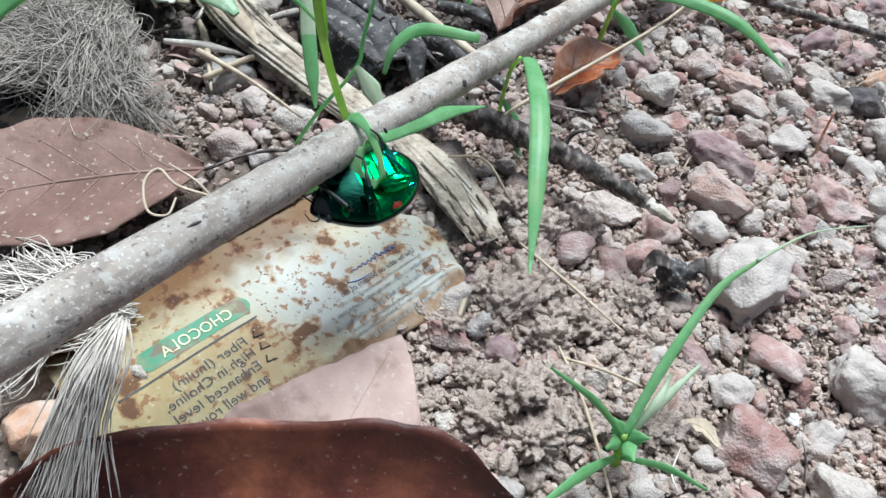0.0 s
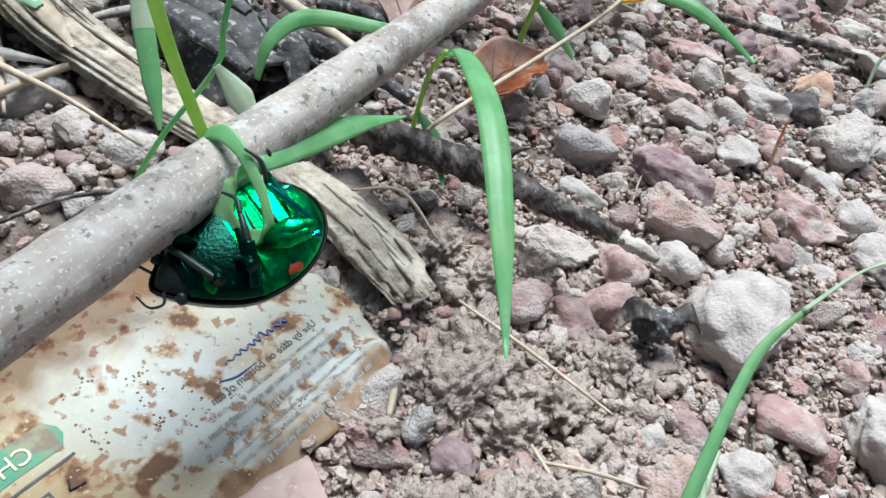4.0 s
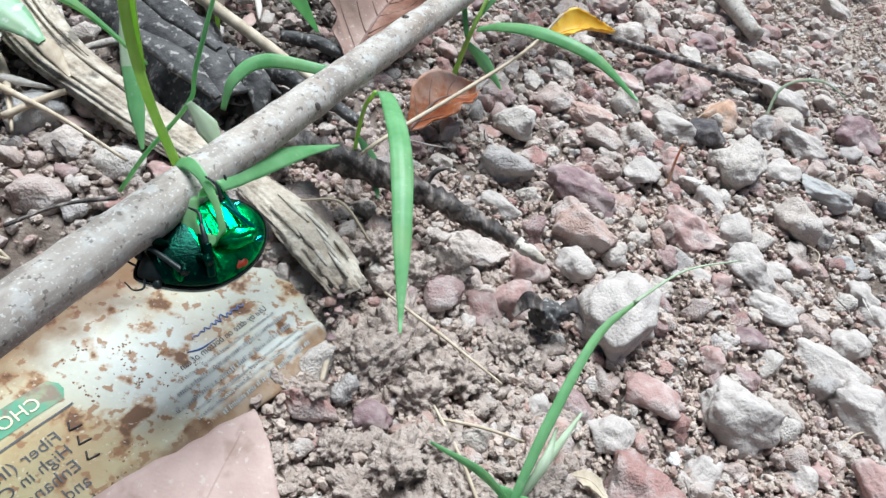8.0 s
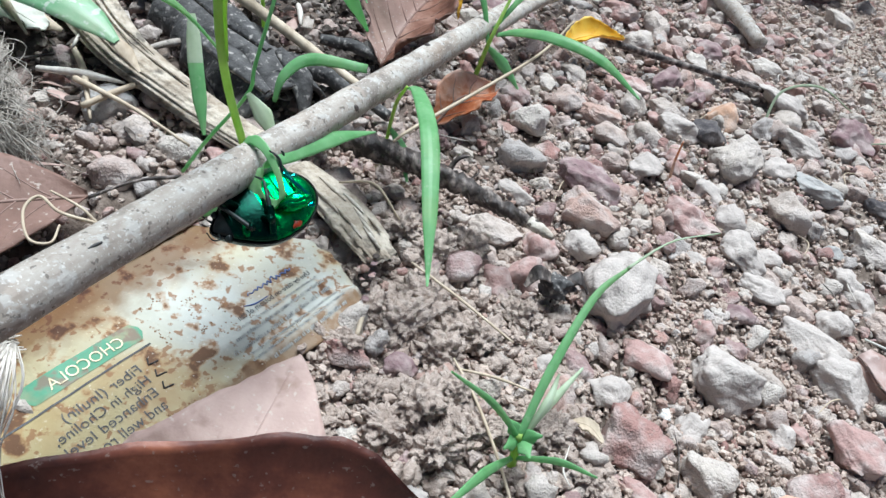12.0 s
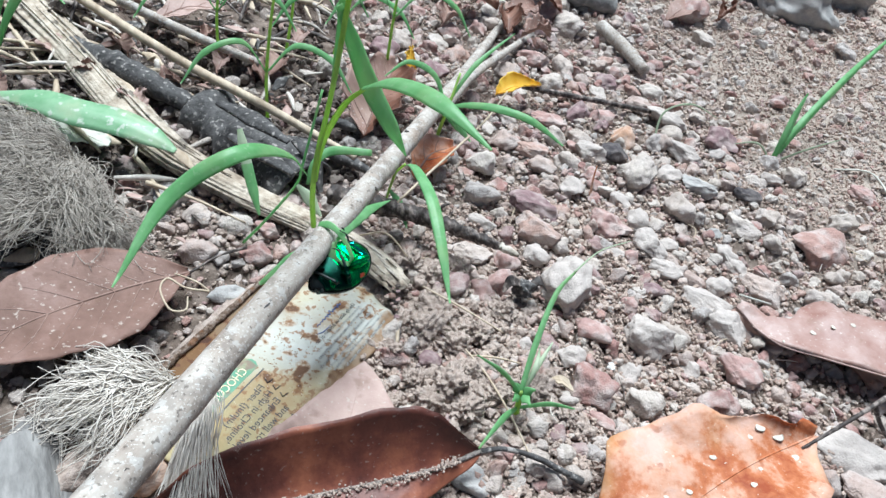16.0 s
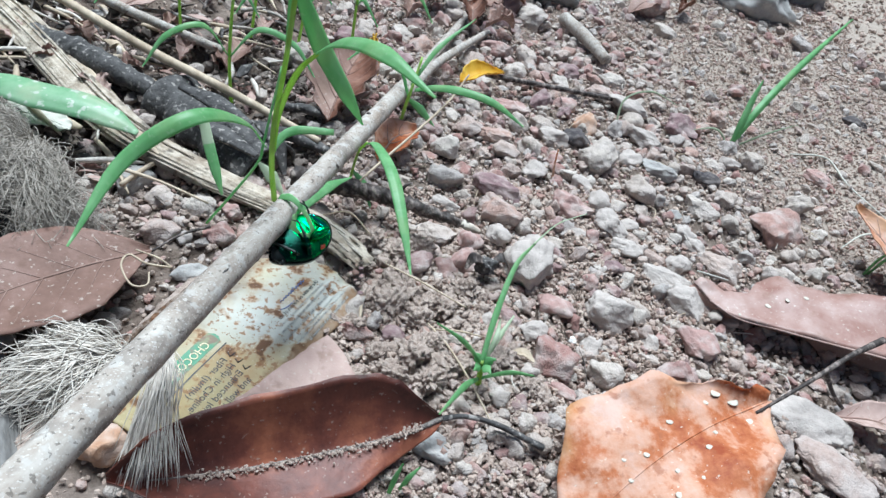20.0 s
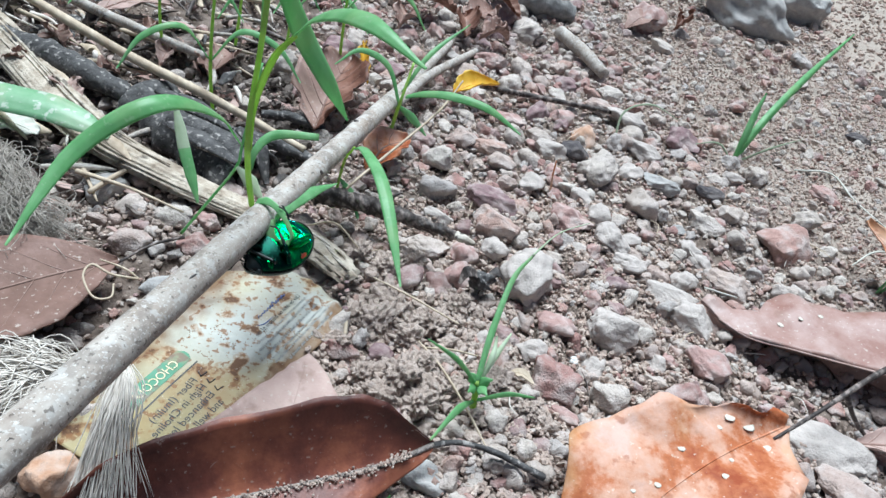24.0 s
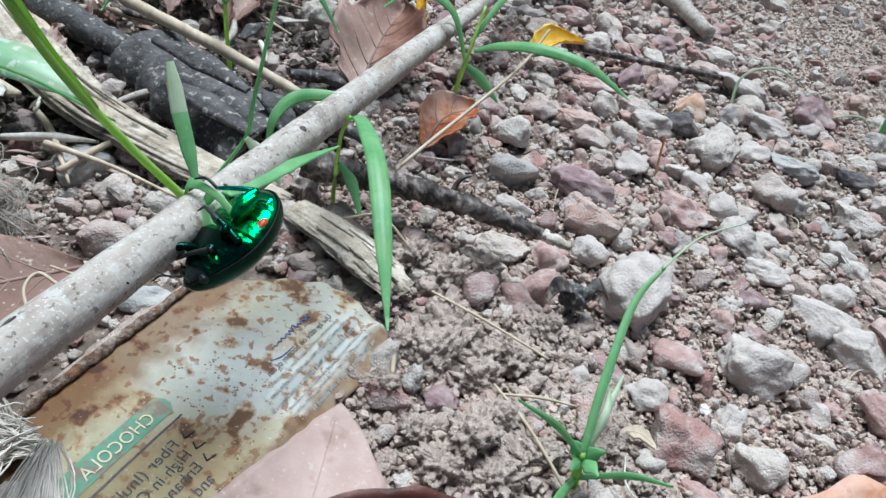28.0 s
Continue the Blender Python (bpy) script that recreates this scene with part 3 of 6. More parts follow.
STONES_D = [
    (0.1060, 0.1170, 0.0067, 0.0057, 0.0045, -43, "pale"),
    (0.0430, 0.1180, 0.0070, 0.0045, 0.0035, -27, "pebble"),
    (-0.0230, 0.1180, 0.0052, 0.0049, 0.0038, -3, "pebble"),
    (-0.0380, 0.1180, 0.0049, 0.0043, 0.0034, 3, "pebble"),
    (0.0740, 0.1200, 0.0032, 0.0041, 0.0025, -35, "pebble"),
    (0.1160, 0.1200, 0.0041, 0.0035, 0.0027, -45, "pale"),
    (0.1300, 0.1230, 0.0024, 0.0022, 0.0017, -47, "red"),
    (0.0660, 0.1250, 0.0089, 0.0063, 0.0049, -33, "pebble"),
    (0.1400, 0.1270, 0.0029, 0.0035, 0.0023, -48, "grey"),
    (0.0950, 0.1280, 0.0074, 0.0060, 0.0047, -39, "red"),
    (0.1520, 0.1280, 0.0069, 0.0060, 0.0047, -49, "pebble"),
    (-0.0190, 0.1290, 0.0036, 0.0041, 0.0028, -4, "red"),
    (0.1070, 0.1300, 0.0051, 0.0059, 0.0040, -41, "pale"),
]
STONES_E = [
    (0.1150, 0.1300, 0.0035, 0.0046, 0.0027, -43, "pebble"),
    (-0.0270, 0.1300, 0.0047, 0.0037, 0.0029, -1, "pebble"),
    (0.0490, 0.1310, 0.0052, 0.0031, 0.0024, -27, "pale"),
    (0.0790, 0.1350, 0.0044, 0.0036, 0.0028, -34, "pebble"),
    (0.1280, 0.1360, 0.0064, 0.0066, 0.0050, -44, "pebble"),
    (0.0700, 0.1370, 0.0092, 0.0056, 0.0043, -32, "purple"),
    (0.1050, 0.1400, 0.0042, 0.0044, 0.0033, -39, "pale"),
    (-0.0460, 0.1430, 0.0062, 0.0055, 0.0043, 5, "grey"),
    (0.1650, 0.1450, 0.0059, 0.0032, 0.0025, -48, "dark"),
    (0.2270, 0.1470, 0.0077, 0.0041, 0.0032, -55, "red"),
    (0.0890, 0.1490, 0.0047, 0.0049, 0.0036, -34, "pale"),
    (0.1440, 0.1500, 0.0078, 0.0046, 0.0036, -44, "grey"),
    (0.1830, 0.1550, 0.0051, 0.0034, 0.0027, -49, "pale"),
]
STONES_F = [
    (0.1200, 0.1560, 0.0076, 0.0084, 0.0059, -39, "pebble"),
    (0.1010, 0.1560, 0.0029, 0.0038, 0.0023, -36, "red"),
    (0.1360, 0.1580, 0.0047, 0.0053, 0.0037, -42, "pale"),
    (0.0820, 0.1610, 0.0057, 0.0050, 0.0039, -31, "pebble"),
    (0.0950, 0.1650, 0.0062, 0.0052, 0.0041, -33, "pebble"),
    (0.1160, 0.1700, 0.0057, 0.0052, 0.0041, -37, "dark"),
    (0.1070, 0.1710, 0.0069, 0.0048, 0.0038, -35, "pale"),
    (0.0820, 0.1720, 0.0074, 0.0049, 0.0038, -30, "pebble"),
    (0.1510, 0.1720, 0.0097, 0.0050, 0.0039, -42, "pale"),
    (0.1040, 0.1770, 0.0046, 0.0037, 0.0028, -34, "red"),
    (0.1710, 0.1790, 0.0076, 0.0070, 0.0055, -44, "purple"),
    (0.1060, 0.1810, 0.0065, 0.0043, 0.0034, -33, "pebble"),
    (0.1260, 0.1810, 0.0060, 0.0077, 0.0046, -37, "orange"),
]
STONES_G = [
    (0.1510, 0.1840, 0.0057, 0.0051, 0.0040, -41, "pebble"),
    (0.2840, 0.1890, 0.0066, 0.0045, 0.0035, -55, "dark"),
    (0.1510, 0.1930, 0.0087, 0.0052, 0.0041, -39, "pale"),
    (0.0970, 0.1940, 0.0085, 0.0044, 0.0034, -30, "red"),
    (0.1220, 0.1950, 0.0061, 0.0046, 0.0036, -35, "red"),
    (0.1430, 0.2040, 0.0073, 0.0046, 0.0036, -37, "pebble"),
    (0.1550, 0.2130, 0.0061, 0.0044, 0.0034, -38, "pebble"),
    (0.1070, 0.2180, 0.0050, 0.0064, 0.0039, -29, "pebble"),
    (0.1040, 0.2360, 0.0072, 0.0052, 0.0041, -27, "red"),
    (0.3050, 0.2630, 0.0066, 0.0061, 0.0048, -49, "pebble"),
    (0.2130, 0.2680, 0.0072, 0.0053, 0.0041, -40, "pebble"),
    (0.1370, 0.2720, 0.0082, 0.0068, 0.0053, -29, "pebble"),
    (0.2170, 0.2940, 0.0115, 0.0118, 0.0090, -38, "red"),
]
STONES_H = [
    (0.2990, 0.3150, 0.0300, 0.0190, 0.0150, -44, "grey"),
]
LONE = [
    (0.0690, 0.1005, 0.0108, 0.0086, 0.0068, 62, M_PALE, "large pale angular rock on the gravel"),
    (0.1800, 0.1160, 0.0110, 0.0095, 0.0075, 10, M_PEBBLE, "rough brown rock half sunk in earth"),
    (0.1320, 0.0365, 0.0130, 0.0075, 0.0042, -50, M_PALE, "pale flat rock beside the dead leaf"),
    (0.1310, 0.0220, 0.0120, 0.0085, 0.0042, -50, M_PEBBLE, "dusty tan rock lying in shade"),
    (-0.0496, 0.0540, 0.0060, 0.0050, 0.0050, 0, M_ORANGE, "orange-tan stone under the stick"),
    (0.3600, 0.3300, 0.0180, 0.0160, 0.0140, 30, M_GREY, "grey rock at the edge of the gravel"),
    (0.0480, 0.1060, 0.0058, 0.0048, 0.0048, 0, M_RED, "brick-red stone beside the dark twig"),
]


def build_stones():
    for x, y, a, b, c, rz, m, label in LONE:
        lay_stone("rock" if a > 0.0095 else "stone", x, y, (a, b, c), m, label, 1 + int(x * 9000), rz, 0.28, sub=5 if a > 0.0065 else 4, fine=0.05, crust=0.02, lumps=0.30)
        KEPT.append((x, y, max(a, b)))
    for k, (x, y, a, b, c, rz, look_of) in enumerate(STONES_A + STONES_B + STONES_C + STONES_D + STONES_E + STONES_F + STONES_G + STONES_H):
        m, label = STONE_LOOKS[look_of]
        lay_stone("rock" if a > 0.0095 else "pebble" if a < 0.0022 else "stone", x, y, (a, b, c), m, label, 31 + k, rz, 0.26, sub=5 if a > 0.0065 else 4, cuts=7, lumps=0.30, fine=0.06, crust=0.035, group="stones that stand out")
        KEPT.append((x, y, 0.9 * max(a, b)))
    for k, (x, y, r) in enumerate(((0.024, 0.094, 0.0062), (0.0195, 0.087, 0.0055), (0.0295, 0.089, 0.0052), (0.014, 0.0905, 0.004), (0.027, 0.0815, 0.0045), (0.036, 0.087, 0.005), (0.022, 0.0695, 0.0055),
                                   (0.029, 0.0725, 0.0045), (0.0155, 0.0655, 0.0045), (0.033, 0.066, 0.004), (0.024, 0.0615, 0.0045), (0.0135, 0.072, 0.0035), (0.045, 0.093, 0.0042), (0.041, 0.1035, 0.0045),
                                   (0.027, 0.108, 0.0055), (0.021, 0.1135, 0.005), (0.036, 0.111, 0.005), (0.0085, 0.0815, 0.0035), (0.012, 0.0995, 0.0035), (0.045, 0.0665, 0.0045), (0.052, 0.0585, 0.0035))):
        lay_stone("soil_clod", x, y, (r, r * 0.85, r * 0.8), M_CLOD, "crumbly lump of dry grey-brown soil", 700 + k, k * 40, 0.3, "soil", "soil clods by the wrapper", cuts=1, lumps=0.55, sub=5, fine=0.12, crust=0.5)
        KEPT.append((x, y, r * 0.9))
    rnd = random.Random(11)
    n = 0
    while n < 200:
        x, y = rnd.uniform(-0.06, 0.20), rnd.uniform(0.045, 0.25)
        r = 0.0030 * (0.0075 / 0.0030) ** (rnd.random() ** 1.7)
        if any((x - a) ** 2 + (y - b) ** 2 < (0.85 * (c + r)) ** 2 for a, b, c in KEPT) or (x < 0.016 and y < 0.105) or (x < -0.02 and y < 0.115) or in_litter(x, y):
            continue
        size = (r, r * rnd.uniform(0.65, 0.95), r * rnd.uniform(0.55, 0.8))
        lay_stone("stone", x, y, size, M_PEBBLE, "dusty pinkish stone lying in loose gravel", 300 + n, rnd.uniform(0, 360), rnd.uniform(0.2, 0.4), group="stones on the ground")
        KEPT.append((x, y, r * 0.9))
        n += 1
    n = 0
    while n < 50:
        x, y = rnd.uniform(0.03, 0.18), rnd.uniform(0.17, 0.31)
        r = rnd.uniform(0.0035, 0.0080)
        if any((x - a) ** 2 + (y - b) ** 2 < (0.75 * (c + r)) ** 2 for a, b, c in KEPT):
            n += 0.2
            continue
        lay_stone("stone", x, y, (r, r * rnd.uniform(0.65, 0.9), r * rnd.uniform(0.55, 0.8)), rnd.choice((M_PEBBLE, M_RED, M_PURPLE, M_PEBBLE)), "blunt dusky stone at the back of the gravel", 1300 + int(n * 5), rnd.uniform(0, 360), 0.3, group="stones at the back")
        KEPT.append((x, y, r * 0.9))
        n += 1


# ---------------------------------------------------------------- stick
A0, B0 = Vector((-0.0274, 0.065, 0.0378)), Vector((0.0079, 0.12, 0.0295))
FACE = Vector((0.17, 0.65, -0.74))      # the way that most blades turn their flat side


def on_stick(y):
    return A0.lerp(B0, (y - A0.y) / (B0.y - A0.y))


PIVOT = on_stick(0.0915)


def rel(pts, base):
    return [Vector(p) - Vector(base) for p in pts]


def build_stick():
    s = thing("stick", "straight dry grey-brown stick propped above the ground", "stick", PIVOT)
    bm = tube(rel([on_stick(-0.05), on_stick(0.0), on_stick(0.05), on_stick(0.12), on_stick(0.17)], PIVOT), (0.0042, 0.0036, 0.0032, 0.0029, 0.0028), 220, 32, 0.06, 300)
    part("shaft", bm, M_STICK, s)
    a, b = on_stick(0.17), on_stick(0.29)
    b.z = 0.003
    part("prong", tube(rel([a, a.lerp(b, 0.3) + Vector((-0.001, 0, 0)), b + Vector((-0.004, 0, 0))], PIVOT), (0.0027, 0.0022, 0.0016), 40, 12, 0.12, 400), M_STICK, s)
    part("prong", tube(rel([a + Vector((0.001, -0.002, 0)), a.lerp(b, 0.3) + Vector((0.0042, 0, 0)), b + Vector((0.012, -0.01, 0))], PIVOT), (0.0020, 0.0018, 0.0012), 40, 12, 0.12, 400), M_STICK, s)
    for y, ang in ((0.112, 0.4), (0.143, 2.0), (0.03, 1.2)):
        p = on_stick(y) + Vector((0.0026 * math.cos(ang), 0, 0.0026 * math.sin(ang))) - PIVOT
        k = part("bud_scar", rock_data((0.0009, 0.0009, 0.0007), int(y * 1000), 0.3, 2, 2), M_TWIG, s)
        k.location = p
    # a short dark splinter on the bark
    p = on_stick(0.0655) + Vector((0.0006, -0.0012, 0.0029)) - PIVOT
    part("splinter", tube([p, p + Vector((0.0006, 0.0007, 0.0)), p + Vector((0.0012, 0.0014, -0.0001))], (0.00012, 0.00022, 0.00012), 8, 6), M_CHAR, s)
    return s


# ---------------------------------------------------------------- green plants
M_DULL = mat("dull_green_strand", [(0.3, (0.24, 0.30, 0.19)), (0.7, (0.38, 0.43, 0.30))], 200, 0.6, 3, 0.2, 1500, 0.0001, trans=0.2)
M_PALEGREEN = mat("bleached_grass", [(0.3, (0.52, 0.64, 0.42)), (0.7, (0.70, 0.78, 0.62))], 200, 0.5, 3, 0.2, 1500, 0.0001, trans=0.4)


def face_side(pts):
    d = (Vector(pts[-1]) - Vector(pts[0])).normalized()
    return d.cross(FACE).normalized()


def green_blade(parent, base, pts, widths, name="blade", side=None, fold=0.22, twist=0.0, material=None, label="", n=28, caps=True):
    q = rel(pts, base)
    return part(name, blade(q, widths, side or face_side(q), fold, n=n, twist=twist, caps=caps), material or M_GRASS, parent, label)


def build_grass():
    """The grass that is wound round the stick."""
    g = thing("grass_plant", "green grass plant with long arching blades wound round the stick", "grass", PIVOT)
    st = part("stem", tube(rel([(-0.0123, 0.0969, 0.0321), (-0.0146, 0.0915, 0.0470), (-0.0156, 0.0870, 0.0615), (-0.0150, 0.0840, 0.080), (-0.0145, 0.082, 0.108)], PIVOT), (0.00065, 0.0006, 0.0005, 0.0005), 40, 8), M_STEM, g)
    part("sheath", blade(rel([(-0.0150, 0.0900, 0.052), (-0.0152, 0.0870, 0.064), (-0.0132, 0.0830, 0.076), (-0.0104, 0.0810, 0.0812)], PIVOT), (0.0011, 0.0014, 0.0014, 0.0010), (1, 0.2, 0), 0.7), M_STEM, g, "yellow-green leaf sheath")
    green_blade(g, PIVOT, [(-0.0155, 0.0960, 0.0486), (-0.0214, 0.0861, 0.0620), (-0.0310, 0.0760, 0.0700), (-0.0427, 0.0706, 0.0642), (-0.0511, 0.0577, 0.0566)], (0.0008, 0.0016, 0.0030, 0.0031, 0.0024, 0.0003))
    green_blade(g, PIVOT, [(-0.0160, 0.0832, 0.0950), (-0.0120, 0.0842, 0.0870), (-0.0079, 0.0848, 0.0788), (-0.0027, 0.0837, 0.0708), (0.0025, 0.0870, 0.0617)], (0.0012, 0.0030, 0.0038, 0.0030, 0.0003))
    green_blade(g, PIVOT, [(-0.0104, 0.0810, 0.0812), (-0.0095, 0.0680, 0.0910), (-0.0070, 0.0540, 0.0975), (-0.0018, 0.0440, 0.0970)], (0.0010, 0.0026, 0.0027, 0.0003))
    green_blade(g, PIVOT, [(-0.0150, 0.0840, 0.080), (-0.0150, 0.0845, 0.095), (-0.0155, 0.087, 0.112)], (0.001, 0.0018, 0.0012))
    # the band that loops over the stick and hangs before the insect
    loop = [PIVOT + Vector(v) for v in ((-0.0015, 0.0019, 0.0022), (0.0, -0.0001, 0.0042), (0.0016, -0.0019, 0.0044), (0.0028, -0.0035, 0.0037), (0.0040, -0.0053, 0.0026), (0.0047, -0.0068, 0.0015), (0.0050, -0.0077, 0.0005),
                                        (0.0045, -0.0079, -0.0006), (0.0033, -0.0077, -0.0013), (0.0019, -0.0070, -0.0015), (0.0010, -0.0057, -0.0006), (0.0011, -0.0043, 0.0008), (0.0019, -0.0033, 0.0019), (0.0034, -0.0022, 0.0027))]
    green_blade(g, PIVOT, loop, (0.0017, 0.0016, 0.0012, 0.0010, 0.0009, 0.0009, 0.0012, 0.0020, 0.0022, 0.0016, 0.0013, 0.0016), "loop", side=(0.61, 0.46, 0.65), fold=0.12, n=80)
    green_blade(g, PIVOT, [PIVOT + Vector((0.0013, -0.0066, -0.0012)), PIVOT + Vector((-0.0010, -0.0074, -0.0035)), PIVOT + Vector((-0.0035, -0.0085, -0.0052))], (0.0012, 0.0016, 0.0004), "loop_end", side=(0.5, -0.3, 0.8))
    green_blade(g, PIVOT, [(-0.0064, 0.0915, 0.0347), (-0.0031, 0.0975, 0.0328), (0.0033, 0.1049, 0.0304), (0.0099, 0.1111, 0.0277)], (0.0016, 0.0030, 0.0034, 0.0028, 0.0014, 0.0002))
    return g


def build_back_grass():
    g = thing("grass_plant", "green grass shoot with a bleached upright blade behind the stick", "grass", PIVOT)
    green_blade(g, PIVOT, [(-0.0092, 0.1269, 0.0191), (-0.0078, 0.1293, 0.0241), (-0.0027, 0.1319, 0.0272), (0.0083, 0.1305, 0.0281)], (0.0010, 0.0020, 0.0026, 0.0018))
    # behind the stick
    ub = green_blade(g, PIVOT, [(-0.0220, 0.1234, 0.0107), (-0.0236, 0.1280, 0.0157), (-0.0254, 0.1335, 0.0212)], (0.0006, 0.0028, 0.0031), label="upright blade with a bleached tip", caps=False)
    part("bleached_tip", blade(rel([(-0.0253, 0.1331, 0.0208), (-0.0262, 0.1366, 0.0245), (-0.0270, 0.1397, 0.0277)], PIVOT), (0.0031, 0.0028, 0.0014), face_side([(-0.0220, 0.1234, 0.0107), (-0.0270, 0.1397, 0.0277)]), 0.22, 0.00026, caps=False), M_PALEGREEN, ub, "bleached pale tip")
    part("runner", tube(rel([(-0.0090, 0.1240, 0.052), (-0.0126, 0.1185, 0.0335), (-0.0137, 0.1188, 0.0260), (-0.0204, 0.1180, 0.0147), (-0.0260, 0.1224, 0.0010)], PIVOT), (0.00032, 0.00036, 0.00038, 0.0004), 40, 8), M_GRASS, g)
    green_blade(g, PIVOT, [(-0.0136, 0.1175, 0.0270), (-0.0105, 0.1150, 0.0245), (-0.0075, 0.1120, 0.0210)], (0.0009, 0.0036, 0.0006), material=M_PALEGREEN, label="pale blade behind the stick")
    green_blade(g, PIVOT, [(-0.0105, 0.1005, 0.0240), (-0.0165, 0.0985, 0.0175), (-0.0237, 0.0970, 0.0118)], (0.0010, 0.0046, 0.0008), label="broad blade under the stick")
    return g


def build_hanging():
    g = thing("drooping_grass", "long pale green grass blade drooping beside the stick", "grass", PIVOT)
    green_blade(g, PIVOT, [(0.0160, 0.1230, 0.0300), (0.0166, 0.1174, 0.0342), (0.0177, 0.1040, 0.0356), (0.0178, 0.0905, 0.0327), (0.0179, 0.0763, 0.0265)], (0.0010, 0.0022, 0.0031, 0.0033, 0.0026, 0.0003), side=(1, 0.05, 0.1))
    part("stalk", tube(rel([(0.0155, 0.1222, 0.0310), (0.0150, 0.1270, 0.0230), (0.0160, 0.1330, 0.0060), (0.0165, 0.1350, -0.001)], PIVOT), (0.00035, 0.0004, 0.0005), 24, 6), M_STEM, g)
    green_blade(g, PIVOT, [(0.0155, 0.1300, 0.0150), (0.0185, 0.1270, 0.0120), (0.0205, 0.1215, 0.0075)], (0.0006, 0.0026, 0.0005))
    return g


def build_plants():
    b = (0.0440, 0.1650, 0.0)
    g = thing("grass_tuft", "green grass tuft arching over the gravel", "grass", b)
    part("stem", tube(rel([(0.0400, 0.1660, -0.002), (0.0402, 0.1640, 0.0150), (0.0404, 0.1627, 0.0224), (0.0440, 0.1690, 0.032)], b), (0.0007, 0.0006, 0.0004), 24, 8), M_STEM, g)
    green_blade(g, b, [(0.0410, 0.1610, 0.0243), (0.0441, 0.1549, 0.0293), (0.0504, 0.1482, 0.0331), (0.0599, 0.1412, 0.0338), (0.0692, 0.1344, 0.0300)], (0.0012, 0.0022, 0.0027, 0.0024, 0.0004))
    green_blade(g, b, [(0.0404, 0.1640, 0.0190), (0.0460, 0.1635, 0.0150), (0.0517, 0.1623, 0.0093)], (0.0010, 0.0032, 0.0005))
    green_blade(g, b, [(0.0405, 0.1640, 0.0240), (0.0500, 0.1720, 0.0340), (0.0655, 0.1829, 0.0405)], (0.0008, 0.0018, 0.0003))
    green_blade(g, b, [(0.0403, 0.1630, 0.0200), (0.0360, 0.1690, 0.0300), (0.0270, 0.1720, 0.0330), (0.0190, 0.1690, 0.0290)], (0.0009, 0.0022, 0.0003))
    # sprout in the soil
    b = (0.0376, 0.0594, 0.0)
    g = thing("sprout", "young green seedling with narrow leaves growing from soil", "plant", b)
    part("stem", tube(rel([(0.0378, 0.0592, -0.002), (0.0370, 0.0598, 0.0050), (0.0358, 0.0602, 0.0115)], b), (0.0009, 0.0008, 0.0006), 14, 8), M_STEM, g)
    long_blade = green_blade(g, b, [(0.0358, 0.0598, 0.0110), (0.0400, 0.0680, 0.0190), (0.0470, 0.0783, 0.0260), (0.0530, 0.0826, 0.0300)], (0.0012, 0.0016, 0.0013, 0.0005), fold=0.35)
    part("pale_tip", blade(rel([(0.0524, 0.0823, 0.0297), (0.0590, 0.0850, 0.0345), (0.0663, 0.0850, 0.0380)], b), (0.0006, 0.0003, 0.0001), (0.3, -0.6, 0.6), 0.3), M_PALEGREEN, long_blade, "thin bleached tip")
    green_blade(g, b, [(0.0358, 0.0601, 0.0110), (0.0290, 0.0606, 0.0195), (0.0205, 0.0608, 0.0269)], (0.0008, 0.0012, 0.0003), fold=0.4)
    green_blade(g, b, [(0.0362, 0.0600, 0.0095), (0.0440, 0.0680, 0.0110), (0.0520, 0.0765, 0.0080)], (0.0008, 0.0015, 0.0004), fold=0.4, material=M_PALEGREEN)
    green_blade(g, b, [(0.0370, 0.0595, 0.0050), (0.0410, 0.0550, 0.0130), (0.0445, 0.0505, 0.0175)], (0.0007, 0.0012, 0.0003))
    green_blade(g, b, [(0.0368, 0.0595, 0.0050), (0.0290, 0.0530, 0.0120), (0.0194, 0.0446, 0.0150)], (0.0008, 0.0018, 0.0004))
    green_blade(g, b, [(0.0364, 0.0600, 0.0080), (0.0400, 0.0640, 0.0150), (0.0425, 0.0690, 0.0165)], (0.0007, 0.0016, 0.0003), fold=0.4, material=M_PALEGREEN)
    for dx, dy, dz in ((-0.0025, 0.002, 0.006), (0.003, -0.0005, 0.0055), (0.0005, -0.004, 0.004), (-0.0035, -0.0025, 0.0035)):
        green_blade(g, b, [(0.0362, 0.0599, 0.0100), (0.0362 + dx * 0.6, 0.0599 + dy * 0.6, 0.0100 + dz * 0.4), (0.0362 + dx, 0.0599 + dy, 0.0100 + dz * 0.5)], (0.0008, 0.0026, 0.0010, 0.0004), "young_leaf", fold=0.3)
    # grass out on the bare earth
    b = (0.1936, 0.1685, 0.0)
    g = thing("grass_tuft", "small green grass tuft on bare earth", "grass", b)
    green_blade(g, b, [(0.1930, 0.1685, -0.001), (0.2060, 0.1770, 0.0150), (0.2380, 0.1970, 0.0290), (0.2820, 0.2240, 0.0400)], (0.0018, 0.0034, 0.0030, 0.0008), fold=0.5)
    green_blade(g, b, [(0.1930, 0.1680, -0.001), (0.1950, 0.1710, 0.0100), (0.1985, 0.1760, 0.0190), (0.2030, 0.1810, 0.0270)], (0.0018, 0.0032, 0.0028, 0.0006), fold=0.4)
    green_blade(g, b, [(0.1940, 0.1685, 0.0), (0.206, 0.166, 0.010), (0.222, 0.168, 0.014)], (0.0008, 0.0009, 0.0002), material=M_DULL)
